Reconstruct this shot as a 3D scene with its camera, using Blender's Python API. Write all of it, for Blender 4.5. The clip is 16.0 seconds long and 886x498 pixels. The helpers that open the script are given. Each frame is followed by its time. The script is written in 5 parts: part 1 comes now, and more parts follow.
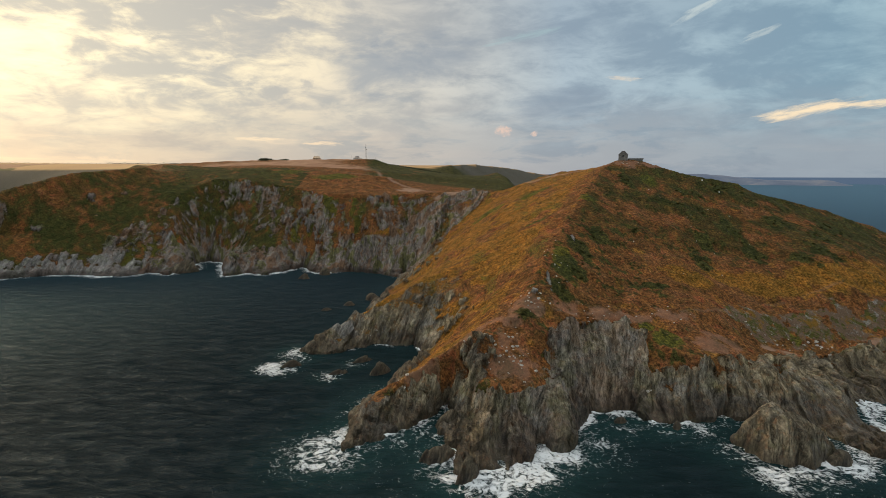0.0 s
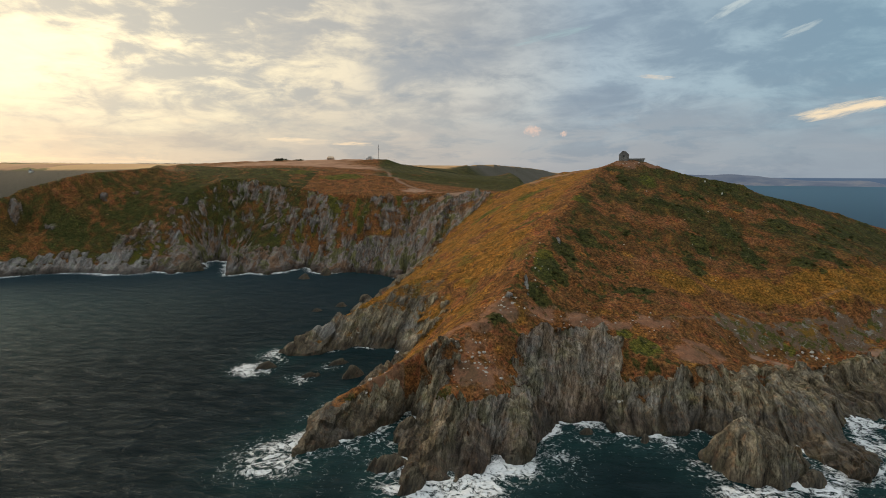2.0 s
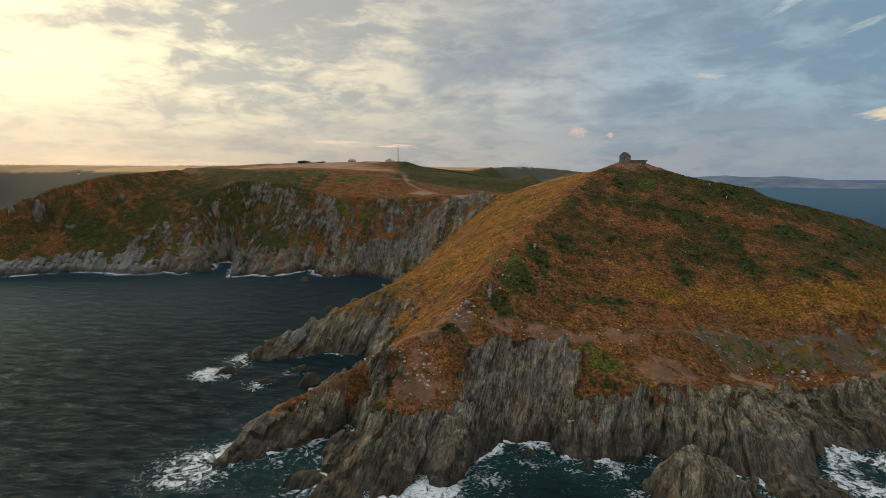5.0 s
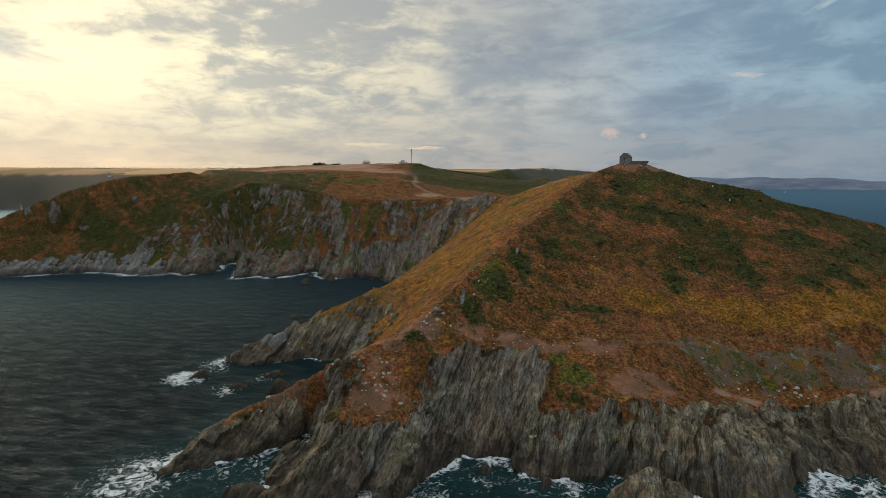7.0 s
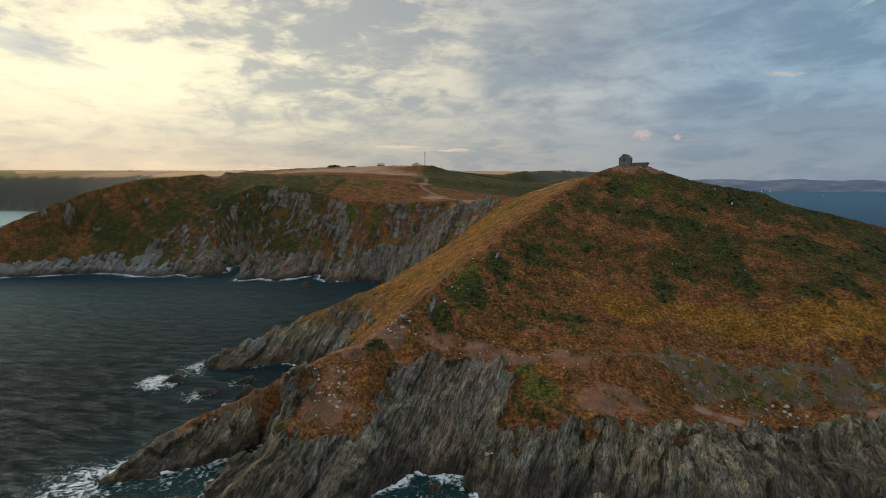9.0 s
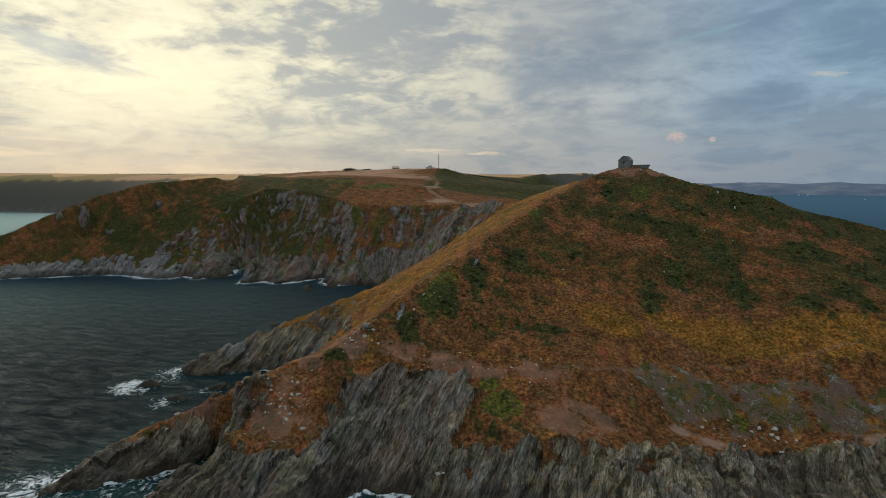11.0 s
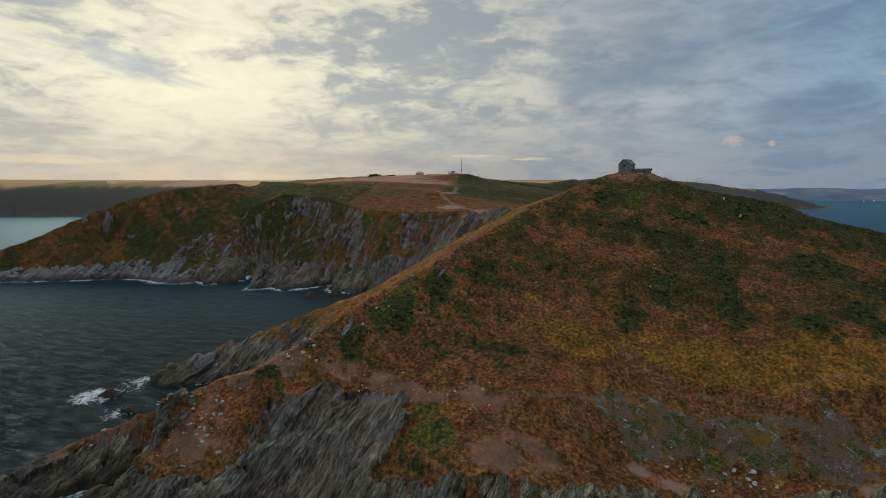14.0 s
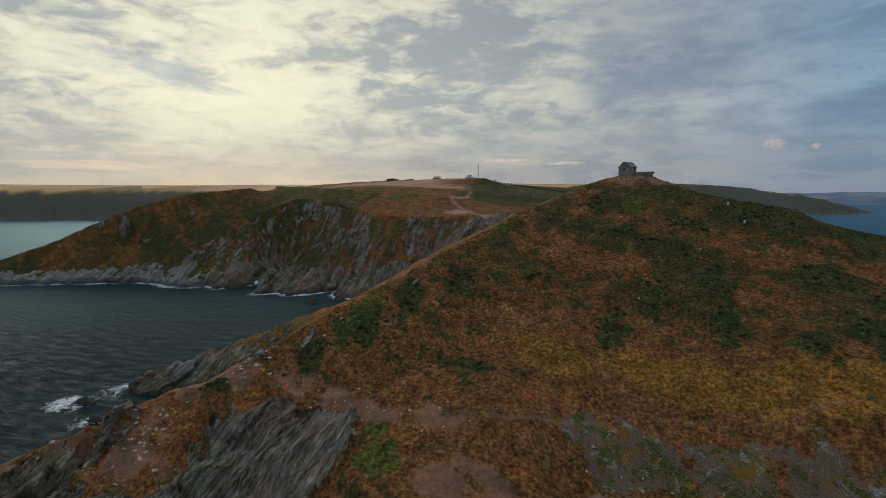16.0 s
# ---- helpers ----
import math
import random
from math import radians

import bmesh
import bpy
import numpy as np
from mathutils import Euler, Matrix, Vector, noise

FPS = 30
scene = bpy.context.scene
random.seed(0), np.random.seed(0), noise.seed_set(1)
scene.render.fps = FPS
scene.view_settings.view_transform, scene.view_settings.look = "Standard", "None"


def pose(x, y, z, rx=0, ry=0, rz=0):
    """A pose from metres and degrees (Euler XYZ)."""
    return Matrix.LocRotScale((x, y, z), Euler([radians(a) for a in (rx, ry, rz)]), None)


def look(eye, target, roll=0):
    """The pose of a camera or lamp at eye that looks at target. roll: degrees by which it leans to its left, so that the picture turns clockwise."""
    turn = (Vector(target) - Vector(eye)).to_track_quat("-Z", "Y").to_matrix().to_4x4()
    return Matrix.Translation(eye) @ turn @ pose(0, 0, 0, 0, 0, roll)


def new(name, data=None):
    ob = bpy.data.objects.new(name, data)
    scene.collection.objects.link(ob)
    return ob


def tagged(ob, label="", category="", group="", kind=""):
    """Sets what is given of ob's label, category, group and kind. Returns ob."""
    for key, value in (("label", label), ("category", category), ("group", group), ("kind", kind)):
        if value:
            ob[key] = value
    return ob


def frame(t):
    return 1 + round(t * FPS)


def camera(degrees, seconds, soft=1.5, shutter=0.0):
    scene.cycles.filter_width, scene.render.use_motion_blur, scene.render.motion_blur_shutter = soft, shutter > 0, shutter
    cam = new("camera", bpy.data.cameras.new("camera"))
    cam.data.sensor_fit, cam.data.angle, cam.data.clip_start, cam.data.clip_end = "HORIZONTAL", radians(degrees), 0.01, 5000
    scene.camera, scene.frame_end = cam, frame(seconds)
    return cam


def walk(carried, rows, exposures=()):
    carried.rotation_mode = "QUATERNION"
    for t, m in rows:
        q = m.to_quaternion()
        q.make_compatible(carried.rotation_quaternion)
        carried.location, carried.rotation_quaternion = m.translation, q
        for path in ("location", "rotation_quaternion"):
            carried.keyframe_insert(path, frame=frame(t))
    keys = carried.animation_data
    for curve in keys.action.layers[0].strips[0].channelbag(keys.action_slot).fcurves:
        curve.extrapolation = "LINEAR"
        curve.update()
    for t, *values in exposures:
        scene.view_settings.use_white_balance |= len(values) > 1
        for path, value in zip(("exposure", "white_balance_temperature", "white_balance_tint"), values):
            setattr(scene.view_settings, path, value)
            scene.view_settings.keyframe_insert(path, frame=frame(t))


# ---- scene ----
cam = camera(77.5, 16.0, soft=0.65)
METRES, EYE, TILT, LEAN, TURN = 180.0, 80.8, -7.75, 0.0, 0.0
ROWS = [
    (0.0, 0.0, 0.0, 0.0, 0.0, 0.0, 0.0),
    (0.5, 0.0298, 0.0061, 0.0013, 0.72, 0.0, -0.11),
    (1.0, 0.0594, 0.0129, 0.0024, 1.42, 0.0, -0.23),
    (1.5, 0.089, 0.0207, 0.0037, 2.15, -0.0, -0.34),
    (2.0, 0.1186, 0.0292, 0.0054, 2.87, -0.0, -0.45),
    (2.5, 0.148, 0.0382, 0.007, 3.59, 0.01, -0.56),
    (3.0, 0.1774, 0.048, 0.0087, 4.31, 0.05, -0.65),
    (3.5, 0.2065, 0.0585, 0.0101, 5.04, 0.06, -0.76),
    (4.0, 0.2356, 0.0698, 0.0116, 5.78, 0.1, -0.87),
    (6.5, 0.3783, 0.1358, 0.0218, 9.57, 0.22, -1.29),
    (7.0, 0.4056, 0.151, 0.0239, 10.31, 0.26, -1.38),
    (7.5, 0.433, 0.1666, 0.026, 11.07, 0.3, -1.47),
    (8.0, 0.46, 0.1827, 0.0282, 11.82, 0.34, -1.57),
    (8.5, 0.4869, 0.1992, 0.031, 12.57, 0.36, -1.65),
    (9.0, 0.5129, 0.2162, 0.0329, 13.31, 0.41, -1.76),
    (11.5, 0.6364, 0.3107, 0.0449, 17.08, 0.7, -2.25),
    (12.0, 0.66, 0.3314, 0.0476, 17.86, 0.77, -2.34),
    (12.5, 0.683, 0.3525, 0.0506, 18.66, 0.83, -2.42),
    (13.0, 0.7054, 0.3744, 0.0533, 19.46, 0.9, -2.51),
    (13.5, 0.7272, 0.3964, 0.056, 20.24, 0.96, -2.6),
    (14.0, 0.7486, 0.4193, 0.059, 21.04, 1.03, -2.7),
    (14.5, 0.7696, 0.4424, 0.0621, 21.85, 1.08, -2.8),
    (15.0, 0.7902, 0.4661, 0.0653, 22.67, 1.15, -2.87),
    (15.5, 0.8101, 0.4903, 0.0686, 23.48, 1.24, -2.96),
    (16.0, 0.8297, 0.5148, 0.0718, 24.29, 1.33, -3.06),
]
walk(cam, [(t, pose(0, 0, EYE, TILT, LEAN, TURN) @ pose(METRES * x, METRES * y, METRES * z, 90 + pitch, roll, yaw)) for t, x, y, z, yaw, pitch, roll in ROWS],
     exposures=[(0.0, 0.10, 6800, 9), (4.0, -0.05, 6600, 8), (8.0, -0.18, 6200, 6), (12.0, -0.33, 5900, 5), (16.0, -0.47, 5650, 5)])

# ---- world and light ----
SUN_AZ, SUN_EL = 46.0, 13.0  # degrees to the left of straight ahead, and up


def node(tree, kind, inputs=(), **props):
    n = tree.nodes.new(kind)
    for k, v in props.items():
        setattr(n, k, v)
    for k, v in dict(inputs).items():
        if isinstance(v, bpy.types.NodeSocket):
            tree.links.new(v, n.inputs[k])
        else:
            n.inputs[k].default_value = v
    return n


def math_node(tree, op, a, b=0.0, clamp=False):
    return node(tree, "ShaderNodeMath", {0: a, 1: b}, operation=op, use_clamp=clamp).outputs[0]


def ramp(tree, fac, *stops):
    n = node(tree, "ShaderNodeValToRGB", {0: fac})
    e = n.color_ramp.elements
    while len(e) < len(stops):
        e.new(0.5)
    for k, (p, c) in enumerate(stops):
        e[k].position = p
        e[k].color = (*c, 1) if not isinstance(c, (int, float)) else (c, c, c, 1)
    return n.outputs[0]


def step_node(tree, v, a, b):
    return node(tree, "ShaderNodeMapRange", {0: v, 1: a, 2: b, 3: 0.0, 4: 1.0}, interpolation_type="SMOOTHSTEP").outputs[0]


def mix(tree, fac, a, b, mode="MIX"):
    n = node(tree, "ShaderNodeMix", {}, data_type="RGBA", blend_type=mode)
    for k, v in ((0, fac), (6, a), (7, b)):
        if isinstance(v, bpy.types.NodeSocket):
            tree.links.new(v, n.inputs[k])
        else:
            n.inputs[k].default_value = (*v, 1) if isinstance(v, tuple) and len(v) == 3 else v
    return n.outputs[2]


def noise_node(tree, vec, scale, detail=4.0, rough=0.55, lac=2.0, dist=0.0):
    return node(tree, "ShaderNodeTexNoise", {"Vector": vec, "Scale": scale, "Detail": detail, "Roughness": rough, "Lacunarity": lac, "Distortion": dist}).outputs[0]


CREAM, PINK, SLATE_CLOUD, TEAL = (1.0, 0.80, 0.55), (0.80, 0.56, 0.47), (0.245, 0.305, 0.385), (0.36, 0.52, 0.56)
CLOUDS = [(-33, 5.4, 5.2, 0.75, 9, 0.95, CREAM), (-38, 5.6, 3.5, 0.45, 5, 0.8, CREAM), (-6.2, 4.3, 1.1, 0.7, 0, 0.8, PINK), (-9.2, 4.0, 0.45, 0.4, 20, 0.8, PINK), (-17.5, 9.0, 2.0, 0.3, -6, 0.7, (0.75, 0.66, 0.55)),
          (-8, 13.2, 5.0, 0.5, 10, 0.5, TEAL), (-24, 14.5, 3.0, 0.5, 25, 0.6, (0.62, 0.70, 0.70)), (-29, 12, 2.0, 0.4, 20, 0.5, (0.58, 0.66, 0.67)), (26, 3.2, 6.0, 1.3, 0, 0.6, (0.36, 0.35, 0.36)),
          (24, 7.2, 1.7, 0.6, 5, 0.55, (0.40, 0.40, 0.40)), (12, 3.0, 2.6, 0.28, 0, 0.8, (1.0, 0.76, 0.52)), (18, 3.3, 3.0, 0.3, 0, 0.7, (1.0, 0.78, 0.54)), (13.5, 8.6, 1.0, 0.8, 0, 0.5, (0.37, 0.38, 0.40)),
          (52, 11.0, 11.0, 1.6, -8, 0.75, (0.52, 0.54, 0.54)), (54, 5.6, 9.0, 0.3, -2, 0.7, CREAM), (57, 7.2, 8.0, 0.25, -3, 0.6, CREAM), (57, 2.6, 9.0, 0.55, 0, 0.6, (1.0, 0.74, 0.50)), (44, 2.0, 6.0, 1.2, 0, 0.5, (0.42, 0.41, 0.43)),
          (3, 11.0, 12.0, 4.0, 6, 0.75, (0.260, 0.305, 0.370)), (-13, 7.0, 10.0, 2.2, 3, 0.55, (0.215, 0.280, 0.375)), (31, 9.3, 3.0, 0.7, 5, 0.5, (0.55, 0.53, 0.48))]


def build_world():
    w = bpy.data.worlds.new("evening_sky")
    scene.world = w
    w.use_nodes = True
    t = w.node_tree
    t.nodes.clear()
    d = node(t, "ShaderNodeTexCoord").outputs["Generated"]
    xyz = node(t, "ShaderNodeSeparateXYZ", {0: d})
    x, y, z = xyz.outputs
    # heading towards the hidden sun: 1 there, -1 opposite
    a = radians(SUN_AZ)
    side = math_node(t, "ADD", math_node(t, "MULTIPLY", x, -math.sin(a)), math_node(t, "MULTIPLY", y, math.cos(a)))
    up = math_node(t, "MAXIMUM", z, 0.0)
    sky = node(t, "ShaderNodeTexSky", {}, sky_type="NISHITA", sun_disc=False, sun_elevation=radians(SUN_EL), sun_rotation=radians(-SUN_AZ), altitude=80.0)
    blue = mix(t, 1.0, sky.outputs[0], (0.06, 0.06, 0.06), "MULTIPLY")
    # cloud sheet: the direction laid on a plane overhead
    flat = math_node(t, "ADD", up, 0.13)
    plane = node(t, "ShaderNodeCombineXYZ", {0: math_node(t, "DIVIDE", x, flat), 1: math_node(t, "DIVIDE", y, flat), 2: math_node(t, "MULTIPLY", z, 3.0)}).outputs[0]
    streak = node(t, "ShaderNodeMapping", {0: plane, 2: (0, 0, radians(-22)), 3: (0.9, 1.15, 1.0)}).outputs[0]
    big = noise_node(t, streak, 0.9, 7, 0.58, 2.1, 0.25)
    fine = noise_node(t, node(t, "ShaderNodeMapping", {0: d, 1: (1.0, 4.0, 0.5), 3: (13.0, 13.0, 36.0)}).outputs[0], 1.0, 7, 0.60, 2.1, 0.5)
    puff = noise_node(t, node(t, "ShaderNodeMapping", {0: d, 3: (8.0, 8.0, 30.0)}).outputs[0], 1.0, 9, 0.62, 2.0, 0.3)
    heap = noise_node(t, node(t, "ShaderNodeMapping", {0: d, 1: (3.0, 1.0, 2.0), 3: (5.0, 5.0, 15.0)}).outputs[0], 1.0, 8, 0.58, 2.05, 0.4)
    warm = step_node(t, side, 0.62, 0.985)
    # thin grey-white sheet, cream towards the sun, teal and slate away from it
    heading = math_node(t, "MULTIPLY", math_node(t, "ADD", side, 1.0), 0.5)
    lit = ramp(t, heading, (0.0, (0.42, 0.49, 0.53)), (0.58, (0.330, 0.490, 0.590)), (0.76, (0.400, 0.500, 0.590)), (0.85, (0.640, 0.620, 0.575)), (0.93, (0.900, 0.765, 0.565)), (0.985, (1.14, 0.96, 0.65)))
    dark = ramp(t, heading, (0.0, (0.28, 0.35, 0.40)), (0.58, (0.190, 0.315, 0.425)), (0.76, (0.240, 0.320, 0.415)), (0.85, (0.400, 0.410, 0.420)), (0.93, (0.480, 0.465, 0.435)), (0.985, (0.57, 0.54, 0.47)))
    wisp = math_node(t, "ADD", math_node(t, "MULTIPLY", heap, 0.50), math_node(t, "ADD", math_node(t, "MULTIPLY", big, 0.20), math_node(t, "MULTIPLY", fine, 0.30)))
    body = mix(t, step_node(t, wisp, 0.425, 0.575), dark, lit)
    # broad soft banks of greyer cloud
    bank = noise_node(t, streak, 0.38, 5, 0.55, 2.0, 0.3)
    body = mix(t, math_node(t, "MULTIPLY", step_node(t, bank, 0.48, 0.62), 0.35), body, dark)
    # the glow of the covered sun, breaking through in ragged bright patches
    el = math_node(t, "SUBTRACT", z, math.sin(radians(SUN_EL)))
    near = math_node(t, "SUBTRACT", side, math_node(t, "ADD", math_node(t, "MULTIPLY", math_node(t, "MAXIMUM", el, 0.0), 0.3), math_node(t, "MULTIPLY", math_node(t, "MAXIMUM", math_node(t, "MULTIPLY", el, -1.0), 0.0), 0.9)))
    glow = step_node(t, near, 0.70, 0.94)
    ragged = step_node(t, math_node(t, "SUBTRACT", wisp, math_node(t, "MULTIPLY", step_node(t, bank, 0.5, 0.66), 0.05)), 0.435, 0.575)
    body = mix(t, math_node(t, "MULTIPLY", glow, ragged), body, mix(t, fine, (1.04, 0.86, 0.55), (1.42, 1.27, 0.86)))
    # low haze: cream towards the sun, mauve-grey away from it, with long thin bars of cloud
    bars = noise_node(t, node(t, "ShaderNodeMapping", {0: d, 3: (3.2, 3.2, 44.0)}).outputs[0], 1.0, 6, 0.55)
    low = ramp(t, heading, (0.0, (0.30, 0.34, 0.42)), (0.62, (0.285, 0.335, 0.410)), (0.80, (0.380, 0.390, 0.425)), (0.87, (0.450, 0.430, 0.430)), (0.98, (0.540, 0.470, 0.410)))
    low = mix(t, math_node(t, "MULTIPLY", step_node(t, bars, 0.55, 0.68), math_node(t, "ADD", 0.15, math_node(t, "MULTIPLY", warm, 0.4))), low, mix(t, warm, (0.50, 0.45, 0.45), (1.05, 0.78, 0.52)))
    low = mix(t, math_node(t, "MULTIPLY", step_node(t, puff, 0.47, 0.60), 0.8), low, mix(t, warm, (0.235, 0.285, 0.365), (0.38, 0.37, 0.375)))
    haze = step_node(t, math_node(t, "ADD", z, math_node(t, "MULTIPLY", math_node(t, "SUBTRACT", puff, 0.5), 0.12)), 0.16, 0.02)
    body = mix(t, math_node(t, "MULTIPLY", haze, 0.85), body, low)

    # single clouds that stand out: heading, elevation, half width, half height, lean (degrees), strength, colour
    def cloud(body, az, el, wide, tall, lean, strength, colour, rough=1.3):
        a, e, k = radians(az), radians(el), radians(lean)
        f = Vector((-math.sin(a) * math.cos(e), math.cos(a) * math.cos(e), math.sin(e)))
        r = Vector((math.cos(a), math.sin(a), 0))
        u = r.cross(f)
        r, u = r * math.cos(k) + u * math.sin(k), u * math.cos(k) - r * math.sin(k)
        dots = [node(t, "ShaderNodeVectorMath", {0: d, 1: tuple(v)}, operation="DOT_PRODUCT").outputs["Value"] for v in (r / radians(wide), u / radians(tall), f)]
        gone = math_node(t, "ADD", math_node(t, "POWER", math_node(t, "ABSOLUTE", dots[0]), 2.0), math_node(t, "POWER", math_node(t, "ABSOLUTE", dots[1]), 2.0))
        lump = noise_node(t, node(t, "ShaderNodeCombineXYZ", {0: dots[0], 1: math_node(t, "MULTIPLY", dots[1], 0.8), 2: az * 0.37}).outputs[0], 1.7, 7, 0.62, 2.0, 0.4)
        fac = math_node(t, "ADD", math_node(t, "SUBTRACT", 0.75, gone), math_node(t, "MULTIPLY", math_node(t, "SUBTRACT", lump, 0.5), 2.0 * rough))
        fac = math_node(t, "MULTIPLY", step_node(t, fac, 0.0, 0.9), math_node(t, "GREATER_THAN", dots[2], 0.0))
        return mix(t, math_node(t, "MULTIPLY", fac, strength), body, colour)

    for row in CLOUDS:
        body = cloud(body, *row)
    # clear sky shows faintly through the thin sheet
    body = mix(t, 0.12, body, mix(t, 1.0, blue, (0.20, 0.24, 0.28), "ADD"))
    # unseen sky overhead, set brighter to lift the light on the land
    body = mix(t, step_node(t, z, 0.36, 0.95), body, (0.92, 0.95, 1.0))
    # the sea's haze below the horizon
    body = mix(t, step_node(t, z, -0.0045, -0.0062), body, (0.085, 0.130, 0.205))
    bg = node(t, "ShaderNodeBackground", {0: body, 1: 1.0})
    t.links.new(bg.outputs[0], node(t, "ShaderNodeOutputWorld").inputs[0])


build_world()
sun = new("sun", bpy.data.lights.new("sun", "SUN"))
sun.data.energy, sun.data.angle, sun.data.color = 2.2, radians(40), (1.0, 0.72, 0.42)
sun.matrix_world = look((0, 0, 0), (math.sin(radians(SUN_AZ)), -math.cos(radians(SUN_AZ)), -math.tan(radians(SUN_EL))))

# ---- the plan: lines of the land, in metres (x, y, height) ----
COAST_WEST = [(-5400, 500), (-3600, 450), (-2500, 750), (-1790, 1070), (-1620, 1210), (-1250, 1230), (-900, 1050), (-650, 820), (-510, 640),
              (-470, 520), (-480, 440), (-515, 365)]
COAST_BAY = [(-500, 338), (-450, 358), (-418, 376), (-377, 400), (-345, 420), (-318, 436), (-300, 438), (-264, 431), (-248, 438), (-243, 450),
             (-224, 440), (-211, 470), (-226, 486), (-220, 510), (-200, 500), (-185, 460), (-172, 433), (-160, 446), (-144, 440), (-132, 460),
             (-121, 477), (-104, 447), (-90, 446), (-78, 455), (-63, 452), (-37, 430), (-30, 440)]
COAST_POINT = [(-30, 415), (-36, 390), (-40, 352), (-44, 310), (-52, 270), (-64, 244), (-50, 243), (-38, 251), (-30, 256), (-20, 252), (-13, 258), (-8, 240)]
COAST_HEAD = [(-15, 215), (-25, 190), (-31, 168), (-31, 152), (-21, 163), (-13, 167), (-7, 176), (2, 188), (5, 176), (0, 164), (4, 153), (6, 140),
              (17, 143), (27, 151), (30, 160), (33, 152), (38, 155), (45, 169), (50, 180), (66, 183), (69, 173), (80, 172), (90, 177),
              (101, 176), (106, 172), (118, 167), (122, 158), (127, 151), (136, 159), (143, 176), (150, 189), (155, 180), (166, 186), (176, 182)]
COAST_EAST = [(195, 185), (225, 190), (265, 205), (305, 240), (335, 300), (335, 350), (300, 395), (240, 420), (190, 440), (160, 475), (150, 560), (165, 700),
              (185, 900), (220, 1200), (290, 1600), (400, 2000), (525, 2366), (600, 2500), (667, 2586), (801, 2829), (880, 2960), (700, 3300), (600, 4000), (500, 5400)]
COAST = COAST_WEST + COAST_BAY + COAST_POINT + COAST_HEAD + COAST_EAST
LAND = COAST + [(-5400, 5400)]
RIDGES = {
    "front": [(120, 371, 90.6), (111, 364, 88), (102, 355, 85), (94.5, 340, 80), (85, 320, 74.5), (74, 300, 66.5), (64.5, 280, 59), (54.5, 260, 51), (48, 245, 46.5), (39.5, 228, 39.5), (30, 204, 30), (14, 195, 25),
              (2, 189, 19), (-12, 184, 12), (-22, 179, 7), (-28, 163, 2)],
    "top": [(114, 373, 89.3), (120, 371, 90.6)],
    "shoulder": [(120, 371, 90.6), (129, 366, 89.6), (138, 360, 86.3), (155, 352, 80), (184, 350, 75), (194, 350, 70), (213, 350, 65), (242, 350, 58), (282, 348, 44), (325, 330, 12)],
    "neck": [(120, 371, 90.6), (112, 395, 85.5), (92, 428, 82.5), (74, 440, 77.5), (53, 446, 69.5), (36, 457, 65), (22, 480, 65.5)],
    "flank": [(92, 395, 81.5), (64, 393, 72.5), (45, 380, 61.5), (38, 355, 55.5), (43, 330, 56), (47, 305, 54.5), (49, 280, 52)],
    "north": [(-5, 430, 24), (0, 390, 30), (0, 350, 30), (5, 320, 33)],
    "point": [(-62, 245, 2), (-55, 251, 4), (-46, 262, 9), (-32, 274, 16), (-10, 286, 26), (20, 294, 37)],
    "west": [(-500, 350, 4), (-470, 372, 11), (-445, 392, 20), (-415, 430, 38), (-398, 457, 54), (-378, 487, 69), (-345, 518, 82), (-300, 570, 88)],
    "east": [(20, 900, 95), (60, 1200, 101), (120, 1700, 106), (250, 2200, 104), (350, 2500, 97), (440, 2560, 82), (560, 2600, 70), (650, 2650, 38), (790, 2800, 6)],
}
BROWS = {
    "rim": [(3, 187, 22), (17, 189, 24), (28, 194, 24), (40, 197, 22.5), (55, 207, 22.5), (71, 210, 23), (78, 200, 20), (85, 190, 17), (101, 189, 15.5),
            (113, 200, 14), (126, 214, 11), (142, 222, 8), (158, 226, 8), (180, 232, 10), (205, 238, 14), (240, 245, 18)],
    "bastion": [(12, 176, 13), (23, 177, 14), (27, 170, 10), (22, 164, 6), (14, 158, 5)],
    "pinnacle": [(34, 166, 7), (36, 158, 4)],
    "bench": [(70, 222, 27.5), (84, 215, 25), (101, 212, 21.7), (104, 223, 26.5), (132, 238, 22), (146, 240, 19), (166, 246, 21), (190, 252, 28)],
    "face": [(80, 236, 32), (99, 257, 40), (120, 272, 41), (138, 283, 42), (160, 278, 37), (182, 272, 38), (215, 285, 42)],
    "rocks": [(108, 182, 5), (132, 185, 7), (150, 208, 5), (172, 215, 3.5)],
    "bay": [(22, 482, 66), (-20, 492, 63.5), (-60, 503, 62), (-98, 510, 62.5), (-130, 526, 66), (-165, 543, 71), (-195, 551, 75), (-225, 551, 76), (-252, 528, 62),
            (-276, 500, 45), (-302, 470, 26), (-335, 450, 15), (-370, 424, 10), (-420, 390, 8)],
    "stack": [(-186, 466, 17), (-174, 446, 11)],
    "slope": [(-53, 559, 77.5), (-130, 590, 84), (-225, 600, 87), (-310, 620, 91)],
    "down": [(-105, 760, 100.5), (-180, 797, 101.5), (-300, 780, 99), (-487, 865, 95)],
    "buttress": [(-236, 492, 27), (-242, 493, 32), (-246, 506, 44)],
    "east_face": [(-76, 483, 43), (-64, 481, 47), (-50, 477, 47)],
    "west_face": [(-372, 463, 29), (-350, 468, 31)],
    "dip": [(40, 560, 62), (80, 640, 66), (90, 760, 84)],
}


